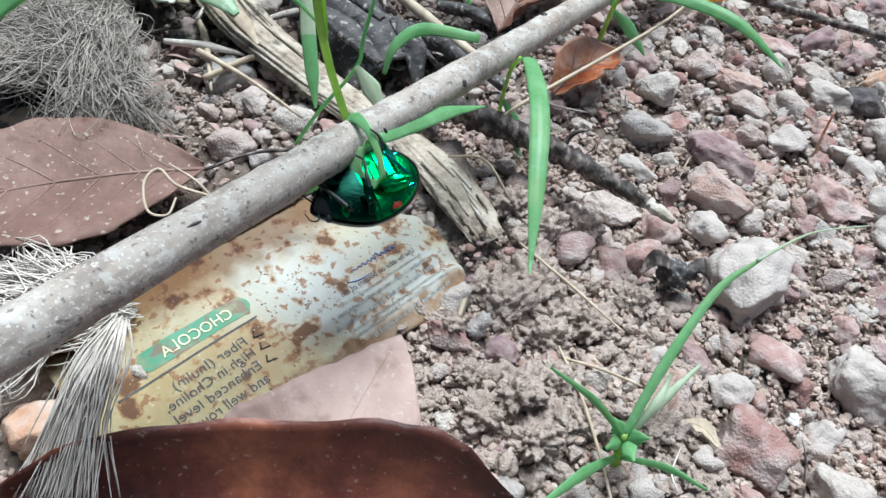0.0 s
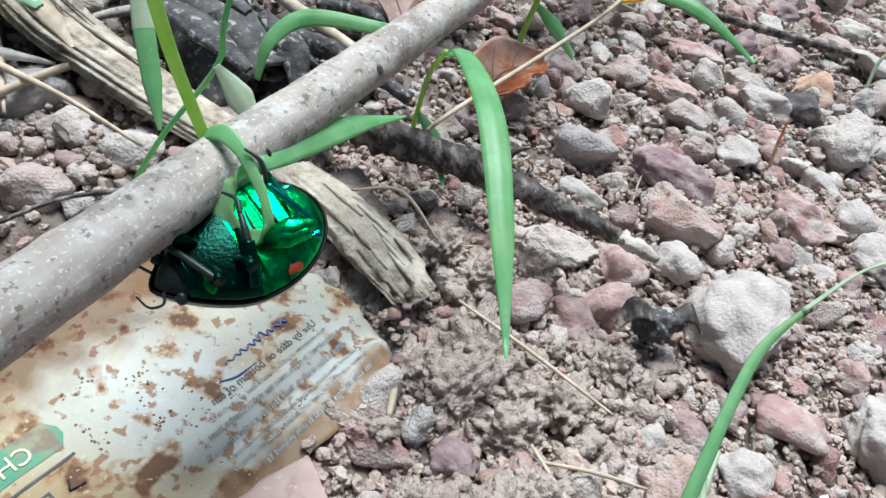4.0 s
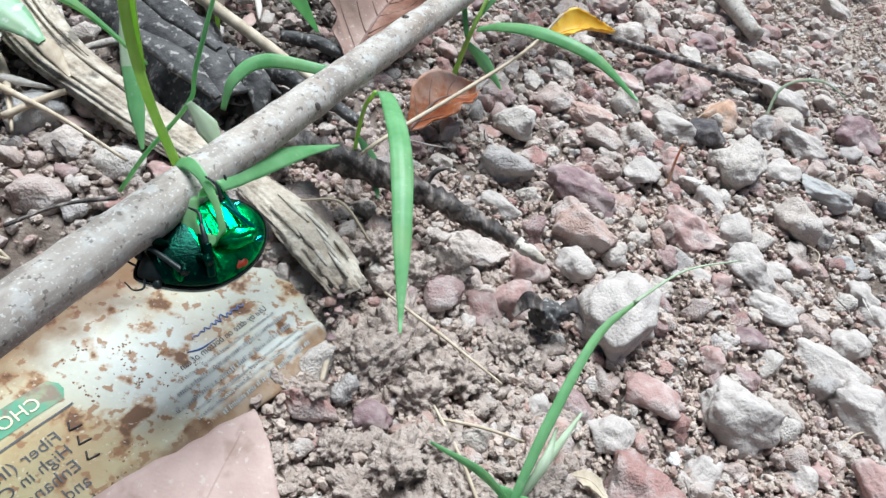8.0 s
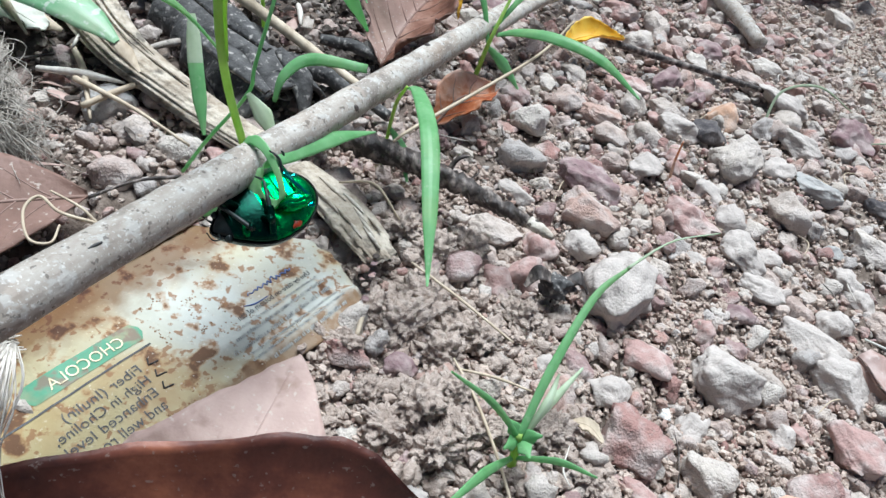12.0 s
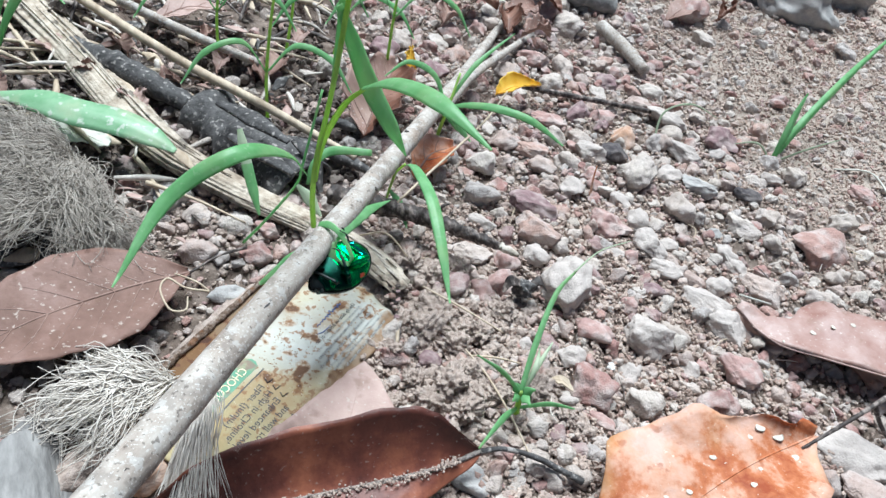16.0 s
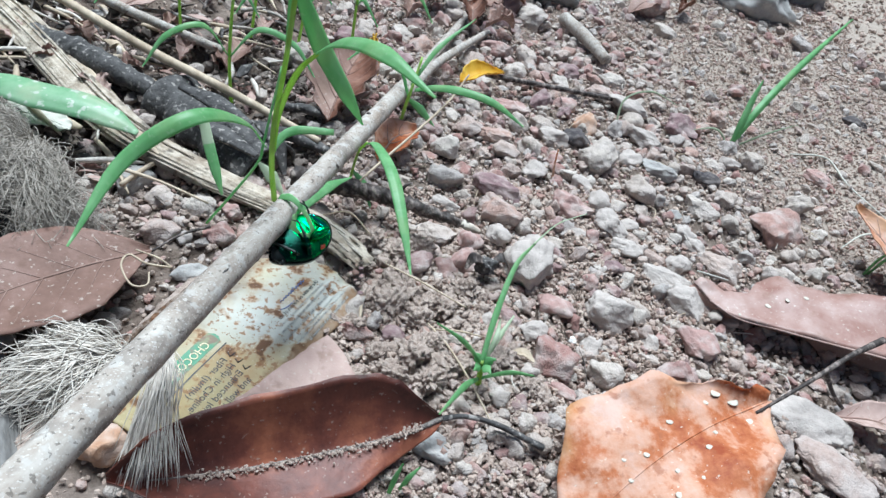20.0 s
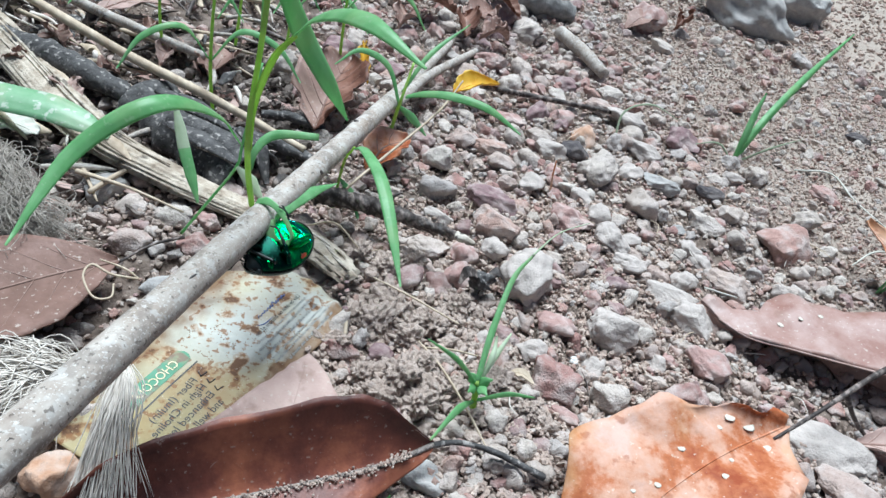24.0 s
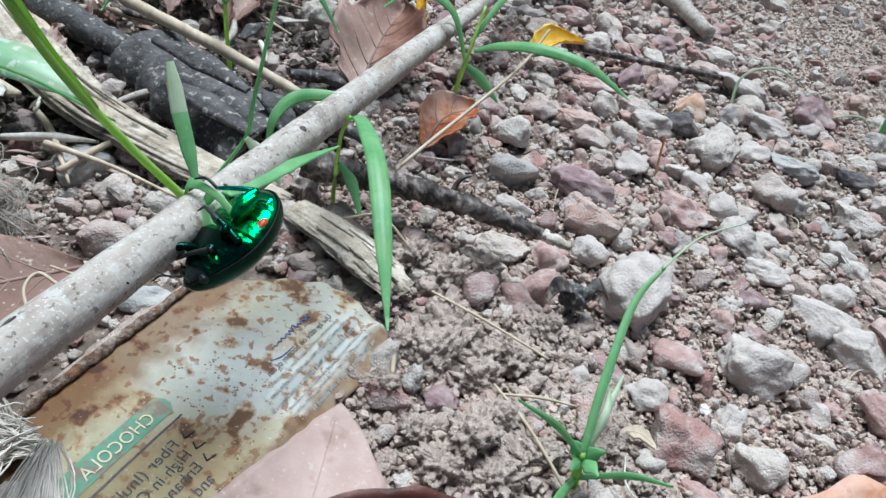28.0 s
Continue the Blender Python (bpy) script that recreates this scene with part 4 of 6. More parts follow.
    green_blade(g, b, [(0.1930, 0.1690, 0.0), (0.184, 0.172, 0.007), (0.174, 0.176, 0.003)], (0.0008, 0.0009, 0.0002), material=M_DULL)
    for k, pts in enumerate(([(0.2050, 0.0920, 0.0), (0.2050, 0.0915, 0.008), (0.2062, 0.0900, 0.016)], [(0.2070, 0.0920, 0.0), (0.2080, 0.0910, 0.009), (0.2105, 0.0905, 0.015)],
                             [(0.0080, 0.0345, 0.0), (0.0085, 0.0350, 0.006), (0.0100, 0.0365, 0.010)], [(0.0110, 0.0355, 0.0), (0.0125, 0.0360, 0.004), (0.0150, 0.0372, 0.006)])):
        g = thing("grass_sprig", "tiny green grass shoot beside a dead leaf", "grass", pts[0], group="grass shoots by dead leaves")
        green_blade(g, pts[0], pts, (0.0008, 0.0013, 0.0003), n=12)
    # arch of thin grass over the stones
    b = (0.1450, 0.1900, 0.0)
    g = thing("grass_strand", "thin dull green grass strand arched over stones", "grass", b)
    green_blade(g, b, [(0.1400, 0.1800, 0.0), (0.1450, 0.1880, 0.009), (0.1600, 0.1920, 0.011), (0.1780, 0.1930, 0.004)], (0.0008, 0.0009, 0.0008, 0.0003), material=M_DULL)
    # broad half-dried blade on the split wood
    b = (-0.0600, 0.1780, 0.006)
    g = thing("broad_leaf", "broad green leaf with a dried straw-coloured end", "leaf", b)
    green_blade(g, b, [(-0.0960, 0.1760, 0.010), (-0.0820, 0.1690, 0.014), (-0.0707, 0.1620, 0.0155), (-0.0585, 0.1571, 0.0158), (-0.0501, 0.1526, 0.0145), (-0.0440, 0.1490, 0.012)], (0.0010, 0.0085, 0.0098, 0.0095, 0.0072, 0.0016), side=(0.45, 0.85, 0.25), material=M_BROAD)
    part("dry_end", blade(rel([(-0.0455, 0.1500, 0.0122), (-0.0420, 0.1478, 0.0108), (-0.0385, 0.1440, 0.0085)], b), (0.0024, 0.0034, 0.0006), (0.45, 0.85, 0.25)), M_STRAW, g, "dried straw-coloured tip")
    # clump of broad grass at the edge of the litter
    b = (-0.1010, 0.2080, 0.0)
    g = thing("grass_tuft", "bright green broad-bladed grass clump by the litter", "grass", b)
    for dx, dy, h, w in ((0.020, -0.010, 0.040, 0.0040), (0.008, -0.020, 0.046, 0.0045), (-0.010, -0.012, 0.050, 0.0040), (0.028, 0.004, 0.034, 0.0036), (0.002, 0.010, 0.050, 0.0038)):
        p = Vector(b)
        green_blade(g, b, [p, p + Vector((dx * 0.3, dy * 0.3, h * 0.6)), p + Vector((dx * 0.75, dy * 0.75, h)), p + Vector((dx * 1.3, dy * 1.3, h * 0.75))], (w * 0.4, w, w * 0.9, w * 0.1))
    # thin stems at the back
    for k, pts in enumerate(([(-0.0150, 0.1817, 0.0), (-0.0165, 0.181, 0.020), (-0.0155, 0.1830, 0.045), (-0.0120, 0.187, 0.065)], [(0.0300, 0.2050, 0.0), (0.0290, 0.2060, 0.030), (0.0300, 0.2080, 0.055)],
                             [(-0.0300, 0.2150, 0.0), (-0.0310, 0.2140, 0.022), (-0.0290, 0.2160, 0.042)], [(-0.0050, 0.2260, 0.0), (-0.0040, 0.2250, 0.024), (-0.0060, 0.2270, 0.046)], [(0.0120, 0.2200, 0.0), (0.0130, 0.2190, 0.020), (0.0115, 0.2210, 0.040)])):
        b = pts[0]
        g = thing("grass_sprig", "thin upright green grass stem among dead stalks", "grass", b, group="grass stems at the back")
        part("stem", tube(rel(pts, b), (0.0006, 0.0005, 0.0003), 24, 6), M_STEM, g)
        m = Vector(pts[1])
        for s in (-1, 1):
            green_blade(g, b, [m, m + Vector((s * 0.008, -0.003, 0.012)), m + Vector((s * 0.019, -0.007, 0.010)), m + Vector((s * 0.026, -0.011, 0.001))], (0.0008, 0.0019, 0.0019, 0.0003))


# ---------------------------------------------------------------- flattened printed can
CO, CD, CN = Vector((-0.02364, 0.07695, 0.0)), Vector((-0.674, -0.7387, 0.0)), Vector((0.7387, -0.674, 0.0))


def can_z(u, v):
    """Height of the flattened can; u runs along its lines of print, v across them, in metres."""
    bead = 1 / (1 + math.exp((u + 0.006) / 0.003))
    z = 0.0036 + bead * 0.0007 * (math.exp(-((v - 0.0082) / 0.0011) ** 2) - math.exp(-((v - 0.0112) / 0.0012) ** 2) + math.exp(-((v - 0.0140) / 0.0010) ** 2))
    z += 0.0008 * noise.noise(Vector((u * 45, v * 60, 3.3))) + 0.00025 * noise.noise(Vector((u * 190, v * 190, 1.0)))
    z -= 0.10 * max(0, v - 0.0145) + 0.25 * max(0, -0.034 - u) + 0.08 * max(0, -v - 0.009)
    return z


def can_at(u, v, up=0.0):
    p = CO + CD * u + CN * v
    return Vector((p.x, p.y, can_z(u, v) + up))


def can_material():
    m = mat("printed_tin", [(0.3, (0.42, 0.425, 0.385)), (0.7, (0.55, 0.555, 0.51))], 60, 0.62, 6, 0.5, 500, 0.0003, spec=0.25,
            spots=[(26, 0.42, 0.58, (0.40, 0.33, 0.16), 0.8), (60, 0.50, 0.64, (0.34, 0.22, 0.10), 0.65), (170, 0.54, 0.60, (0.32, 0.17, 0.07), 0.75), (170, 0.585, 0.63, (0.12, 0.056, 0.026), 0.95),
                   (520, 0.57, 0.62, (0.24, 0.12, 0.055), 0.85), (1500, 0.64, 0.68, (0.60, 0.56, 0.48), 0.6)])
    # ochre stain over the left end, the shade there mixed into its colour
    bare_patch(m, 0.018, -0.008, (0.77, 0.68, 0.45), 0.026, 90, 0.9, blend="MULTIPLY")
    # rust on the edge by the stick, darkened further for the stick's shadow
    bare_patch(m, -0.0020, -0.0075, (0.36, 0.21, 0.12), 0.010, 260, 0.9, CN, "MULTIPLY")
    bare_patch(m, 0.0175, 0.0205, (0.22, 0.14, 0.08), 0.010, 260, 0.85, CN)
    return m


M_RUST = mat("rust", [(0.3, (0.15, 0.07, 0.035)), (0.7, (0.34, 0.20, 0.11))], 700, 0.95, 6, 1.0, 2500, 0.0005, spec=0.1, spots=[(900, 0.55, 0.65, (0.30, 0.24, 0.20), 0.6)])
M_CAKED = mat("soil_caked_rust", [(0.32, (0.045, 0.028, 0.020)), (0.5, (0.17, 0.12, 0.09)), (0.68, (0.36, 0.31, 0.27))], 900, 0.97, 7, 1.0, 2600, 0.0005, spec=0.1, spots=[(260, 0.54, 0.62, (0.22, 0.10, 0.045), 0.6)])
M_INK = mat("grey_print", [(0.3, (0.012, 0.013, 0.016)), (0.7, (0.045, 0.045, 0.048))], 900, 0.5, 3, 0, spec=0.4, spots=[(400, 0.64, 0.7, (0.50, 0.45, 0.32), 0.6)])
M_FAINT = mat("faint_grey_print", [(0.36, (0.22, 0.225, 0.23)), (0.58, (0.44, 0.44, 0.405))], 1100, 0.5, 3, 0, spec=0.4)
M_BLUE = mat("blue_print", [(0.3, (0.05, 0.085, 0.26)), (0.7, (0.12, 0.17, 0.36))], 700, 0.5, 3, 0, spec=0.4, spots=[(500, 0.6, 0.68, (0.62, 0.60, 0.5), 0.7)])
M_TAG = mat("green_print", [(0.3, (0.03, 0.18, 0.085)), (0.7, (0.06, 0.26, 0.14))], 300, 0.45, 3, 0.2, 900, 0.0001, spec=0.4, spots=[(110, 0.46, 0.58, (0.24, 0.19, 0.09), 0.85), (300, 0.52, 0.60, (0.14, 0.07, 0.04), 0.8)])
M_CREAM = mat("cream_print", [(0.3, (0.62, 0.52, 0.30)), (0.7, (0.74, 0.66, 0.46))], 500, 0.5, 3, 0, spec=0.4, spots=[(300, 0.55, 0.66, (0.30, 0.18, 0.08), 0.8)])


def print_text(text, size, u, v, material, parent, width=None, up=0.00012):
    """Letters lying on the can, from u along its lines, their baseline at v.."""
    cu = bpy.data.curves.new("print", "FONT")
    cu.body, cu.size, cu.resolution_u = text, size, 3
    tmp = new("print", cu)
    me = bpy.data.meshes.new_from_object(tmp.evaluated_get(bpy.context.evaluated_depsgraph_get()))
    bpy.data.objects.remove(tmp)
    wide = max(p.co.x for p in me.vertices) or 1
    k = width / wide if width else 1.0
    for p in me.vertices:
        p.co = can_at(u + p.co.x * k, v - p.co.y, up) - parent.location
    me.materials.clear()
    me.materials.append(material)
    ob = new("lettering", me)
    ob.parent = parent
    return ob


def print_bar(u0, u1, v0, v1, material, parent, name="print_bar", up=0.00010, corner=0.0, n=14):
    bm = bmesh.new()
    rows = []
    for i in range(n + 1):
        u = u0 + (u1 - u0) * i / n
        cut = 0.0
        if corner:
            e = min(u - u0, u1 - u)
            cut = corner - math.sqrt(max(0, corner ** 2 - max(0, corner - e) ** 2))
        rows.append([bm.verts.new(can_at(u, v0 + cut + (v1 - v0 - 2 * cut) * j / 4, up) - parent.location) for j in range(5)])
    for a, b in zip(rows, rows[1:]):
        for j in range(4):
            bm.faces.new((a[j], b[j], b[j + 1], a[j + 1]))
    bmesh.ops.recalc_face_normals(bm, faces=bm.faces)
    return part(name, bm, material, parent)


def print_line(u0, u1, v, high, material, parent, rnd):
    """A line of print too small to read: a row of letter-sized bars with word gaps."""
    bm = bmesh.new()
    u, left = u0, rnd.randint(3, 9)
    while u < u1:
        w = high * rnd.uniform(0.35, 0.6)
        up = high * (1.35 if rnd.random() < 0.3 else 1.0)
        q = [bm.verts.new(can_at(u + a * w, v - b * up, 0.00011) - parent.location) for a, b in ((0, 0), (1, 0), (1, 1), (0, 1))]
        bm.faces.new(q)
        left -= 1
        u += w + high * 0.22
        if not left:
            u, left = u + high * 0.6, rnd.randint(2, 10)
    bmesh.ops.recalc_face_normals(bm, faces=bm.faces)
    return part("print_line", bm, material, parent)


def build_can():
    t = thing("crushed_can", "flattened rusty cream printed can half buried in soil", "can", can_at(0, 0))
    bm = bmesh.new()
    n, m = 110, 60
    rnd = random.Random(3)
    top = []
    for i in range(n + 1):
        row = []
        for j in range(m + 1):
            a, b = i / n, j / m
            v = -0.0185 + b * 0.0365
            u0 = -0.0385 + 0.0012 * noise.noise(Vector((v * 400, 0, 0))) + max(0, v - 0.006) * 0.35 + max(0, -v) * 0.9
            u1 = 0.030
            u = u0 + a * (u1 - u0)
            vv = v + (b > 0.9) * 0.001 * noise.noise(Vector((u * 200, 5, 0)))
            row.append(can_at(u, vv) - t.location)
        top.append(row)
    tv = [[bm.verts.new(p) for p in r] for r in top]
    bv = [[bm.verts.new(p - Vector((0, 0, 0.0004))) for p in r] for r in top]
    for i in range(n):
        for j in range(m):
            bm.faces.new((tv[i][j], tv[i][j + 1], tv[i + 1][j + 1], tv[i + 1][j]))
            bm.faces.new((bv[i][j + 1], bv[i][j], bv[i + 1][j], bv[i + 1][j + 1]))
    for i in range(n):
        for j, w in ((0, 1), (m, -1)):
            bm.faces.new((tv[i][j], tv[i + 1][j], bv[i + 1][j], bv[i][j])[::w])
    for j in range(m):
        for i, w in ((0, -1), (n, 1)):
            bm.faces.new((tv[i][j], tv[i][j + 1], bv[i][j + 1], bv[i][j])[::-w])
    bmesh.ops.recalc_face_normals(bm, faces=bm.faces)
    part("sheet", bm, can_material(), t)
    part("rolled_rim", tube([can_at(u / 1000, -0.0180, 0.0006) - t.location for u in range(-26, 31, 6)], (0.0007, 0.0010, 0.0008), 160, 14, 0.45, 450), M_CAKED, t, "rusty rolled edge caked with soil")
    # print
    print_bar(-0.0008, 0.0192, -0.0056, -0.0016, M_TAG, t, "tag", 0.00008, 0.0014, 24)
    print_text("CHOCOLA", 0.0030, 0.0026, -0.0024, M_CREAM, t, 0.0128, 0.00022)
    print_bar(-0.0002, 0.0245, -0.0003, 0.00005, M_INK, t, "rule", n=30)
    for k, (s, u, v, w) in enumerate((("Fiber (Inulin)", 0.0038, 0.0036, 0.0132), ("High in Choline,", 0.0040, 0.0062, 0.0158), ("Enhanced level", 0.0046, 0.0088, 0.0150), ("and well rounded", 0.0050, 0.0114, 0.0165), ("to support", 0.0056, 0.0140, 0.0100))):
        print_text(s, 0.0026, u, v, M_INK, t, w)
    for u, v in ((0.0020, 0.0026), (0.0024, 0.0052), (0.0030, 0.0078)):
        bm = bmesh.new()
        for a, b in (((0.0, -0.0006), (0.0006, 0.0006)), ((0.0006, 0.0006), (-0.0010, 0.0009))):
            tube([can_at(u + a[0], v + a[1], 0.0001) - t.location, can_at(u + b[0], v + b[1], 0.0001) - t.location], (0.00013, 0.00013), 2, 5, bm=bm)
        part("tick_mark", bm, M_INK, t)
    print_text("Use by date on bottom of can", 0.0017, -0.0312, 0.0058, M_INK, t, 0.0172)
    for u0, u1, v in ((-0.0312, -0.0125, 0.0074), (-0.0316, -0.0108, 0.0090), (-0.0318, -0.0090, 0.0106), (-0.0320, -0.0116, 0.0122), (-0.0322, -0.0103, 0.0138), (-0.0312, -0.0135, 0.0154)):
        print_line(u0, u1, v, 0.00052, M_FAINT, t, rnd)
    # blue maker's mark as a plain word-shaped bar with an underline stroke
    scrawl = [can_at(-0.0290 + 0.00045 * k, 0.0023 + (0.0011 if k in (1, 9, 10, 15) else 0.00035) * math.sin(k * 2.5 + 0.4 * math.sin(k)), 0.00012) - t.location for k in range(24)]
    part("blue_mark", tube(scrawl, (0.00015, 0.00011), 150, 5), M_BLUE, t)
    part("blue_mark", tube([can_at(-0.0215, 0.0047, 0.0001) - t.location, can_at(-0.0185, 0.0046, 0.0001) - t.location, can_at(-0.0165, 0.0038, 0.0001) - t.location], (0.00006, 0.00016, 0.00008), 14, 5), M_BLUE, t)
    # crusts of rust
    bm = bmesh.new()
    for k, (u, v, a, b) in enumerate(((-0.0027, -0.0003, 0.0012, 0.0022), (-0.0094, -0.0006, 0.0018, 0.0014), (-0.0123, 0.0049, 0.0022, 0.0013), (-0.0151, 0.0119, 0.0045, 0.0010), (-0.0025, 0.0108, 0.0050, 0.0011),
                                      (-0.0040, -0.0068, 0.0030, 0.0007), (-0.0085, 0.0030, 0.0014, 0.0010), (-0.0140, 0.0015, 0.0013, 0.0009), (0.0060, -0.0040, 0.0035, 0.0009), (0.0130, -0.0035, 0.0030, 0.0008),
                                      (-0.0170, 0.0065, 0.0016, 0.0008), (-0.0105, -0.0035, 0.0012, 0.0009), (-0.0205, 0.0125, 0.0030, 0.0008), (0.0040, 0.0130, 0.0035, 0.0010), (-0.0250, 0.0150, 0.0022, 0.0008))):
        for c in range(14):
            ga, gb = rnd.gauss(0, 0.55), rnd.gauss(0, 0.55)
            r = rnd.uniform(0.00008, 0.00024)
            one = rock_data((r, r, r * 0.14), 900 + k * 30 + c, 0.5, 3, 1, 0.1)
            tmp = bpy.data.meshes.new("grain")
            one.transform(Matrix.Translation(can_at(u + ga * a, v + gb * b, 0.0) - t.location))
            one.to_mesh(tmp)
            one.free()
            bm.from_mesh(tmp)
            bpy.data.meshes.remove(tmp)
    tagged(part("rust", bm, M_RUST, t, "flaking brown rust"), kind="stuff")


# ---------------------------------------------------------------- jewel bug
def build_bug():
    head, tail = Vector((-0.0160, 0.0782, 0.0293)), Vector((-0.0008, 0.0887, 0.0322))
    head = tail.lerp(head, 0.92)
    X = (head - tail).normalized()
    N = Vector((-0.28, -0.52, 0.81))
    N = (N - X * N.dot(X)).normalized()            # the belly's way
    Y = N.cross(X)
    mid = head.lerp(tail, 0.52) - N * 0.0006 - Y * 0.0005
    half = (head - tail).length / 2
    g_belly = mat("metallic_green", [(0.32, (0.0, 0.05, 0.03)), (0.45, (0.003, 0.26, 0.06)), (0.60, (0.02, 0.52, 0.11)), (0.72, (0.05, 0.40, 0.38))], 330, 0.27, 5, 0.9, 700, 0.0002, metal=1.0, spec=0.6)
    g_dark = mat("dark_metallic_green", [(0.3, (0.0, 0.006, 0.006)), (0.6, (0.0, 0.045, 0.025)), (0.8, (0.005, 0.16, 0.065))], 220, 0.25, 5, 0.4, 3000, 0.00015, metal=0.9, spec=0.6)
    black = mat("black_shell", [(0.3, (0.004, 0.006, 0.006)), (0.7, (0.02, 0.03, 0.03))], 600, 0.42, 3, 0.3, 3000, 0.0001, spec=0.35)
    matt = mat("dull_black_rim", [(0.3, (0.003, 0.004, 0.004)), (0.7, (0.012, 0.014, 0.013))], 600, 0.6, 3, 0.3, 3000, 0.0001, spec=0.15)
    blue = mat("metallic_blue_green", [(0.3, (0.0, 0.16, 0.16)), (0.7, (0.06, 0.55, 0.42))], 400, 0.2, 3, 0.4, 2500, 0.0001, metal=1.0)
    red = mat("orange_red_shell", [(0.3, (0.36, 0.03, 0.01)), (0.7, (0.55, 0.08, 0.025))], 600, 0.4, 3, 0.2, 2000, 0.0001)
    t = thing("jewel_bug", "metallic green jewel bug with a red spot clinging to the stick", "insect", PIVOT)
    off = mid - PIVOT

    def at(x, y, z):
        return off + X * x + Y * y + N * z

    def outline(x):
        """Half the width: broadest behind the shoulders, tapering to the tail."""
        s = math.sqrt(max(0.0, 1 - abs(x) ** 2.5))
        return s * (0.0057 - 0.0002 * x - 0.0034 * max(0, x) ** 1.6 - 0.0007 * max(0, -x - 0.2))

    def shell(z_scale, grow, name, material, x0=-1.0, x1=1.0, grooves=0, label="", lift=0.0):
        """One half of the body: width and height follow an egg-shaped outline."""
        bm = bmesh.new()
        n, m = 48, 22
        rows = []
        for i in range(n + 1):
            x = x0 + (x1 - x0) * i / n
            # broad at the shoulders, round behind, narrow at the head
            w = outline(x)
            h = (1 - abs(x) ** 2.6) ** 0.55 if abs(x) < 1 else 0
            g = 1 - (0.15 if grooves and math.cos(x * grooves) > 0.93 else 0)
            rows.append([bm.verts.new(at(x * half * grow, -math.cos(math.pi * j / m) * w * grow, lift + z_scale * h * math.sin(math.pi * j / m) ** 0.8 * g)) for j in range(m + 1)])
        for a, b in zip(rows, rows[1:]):
            for j in range(m):
                bm.faces.new((a[j], a[j + 1], b[j + 1], b[j]))
        bmesh.ops.remove_doubles(bm, verts=bm.verts, dist=1e-6)
        bmesh.ops.recalc_face_normals(bm, faces=bm.faces)
        return part(name, bm, material, t, label)

    shell(-0.0040, 1.02, "scutellum", g_dark, label="dark domed back shell")
    shell(0.0020, 0.975, "abdomen", g_belly, -1.0, 0.10, 20, "shining green segmented belly", 0.0001)
    shell(0.0022, 0.97, "thorax", g_dark, 0.08, 0.74, 10, "dark green chest plates", 0.0001)
    shell(0.0018, 0.96, "head", black, 0.70, 1.0, 0, "", 0.0001)
    frame3 = Matrix((X, Y, N)).transposed()

    def pad(name, x, y, z, size, material, seed):
        bm = rock_data(size, seed, 0.25, 0, 3, 0.04)
        bm.transform(frame3.to_4x4())
        bmesh.ops.translate(bm, verts=bm.verts, vec=at(x * half, y, z))
        return part(name, bm, material, t)

    for s in (-1, 1):
        pad("eye", 0.80, s * 0.0021, 0.0003, (0.0006, 0.0006, 0.0006), black, 5)
        pad("blue_spot", -0.72, s * 0.0027, 0.0009, (0.0009, 0.0005, 0.0004), blue, 8)
        pad("blue_spot", -0.52, s * 0.0033, 0.0005, (0.0010, 0.0006, 0.0006), blue, 11)
        for x, w in ((0.50, 0.0011), (0.29, 0.0015), (0.06, 0.0018)):
            pad("chest_plate", x, s * 0.0021, 0.0012, (w * 0.62, w * 1.15, 0.0007), g_belly, 9)
    pad("red_spot", -0.30, 0.0044, 0.0008, (0.0014, 0.0007, 0.0006), red, 7)
    rim = [at(half * math.cos(a) * 1.0, outline(math.cos(a)) * (1 if a < math.pi else -1) * 1.0, 0.0001) for a in [2 * math.pi * k / 40 for k in range(41)]]
    part("rim", tube(rim, (0.00015, 0.00015), 90, 8), matt, t, "black rim of the shell")
    for x, w in ((-0.20, 0.0040), (-0.45, 0.0036), (-0.68, 0.0028)):
        part("belly_seam", tube([at((x - 0.04) * half, -w, 0.0012), at((x + 0.02) * half, -w * 0.5, 0.0019), at((x + 0.04) * half, 0, 0.0021), at((x + 0.02) * half, w * 0.5, 0.0019), at((x - 0.04) * half, w, 0.0012)], (0.00010, 0.00016, 0.00010), 20, 5), black, t)
    # antennae
    part("antenna", tube([at(0.92 * half, 0.001, 0.0008), at(1.02 * half, 0.0028, 0.0035), at(1.16 * half, 0.0030, 0.0050), at(1.22 * half, 0.0022, 0.0064)], (0.00014, 0.00012, 0.00008), 24, 6), black, t)
    part("antenna", tube([at(0.92 * half, -0.001, 0.0008), at(1.08 * half, -0.0024, 0.0022), at(1.24 * half, -0.0026, 0.0026)], (0.00014, 0.00012, 0.00008), 24, 6), black, t)
    # legs: thigh, shin and foot
    on = lambda y, dx, dz: on_stick(y) - PIVOT + Vector((dx, 0, dz))
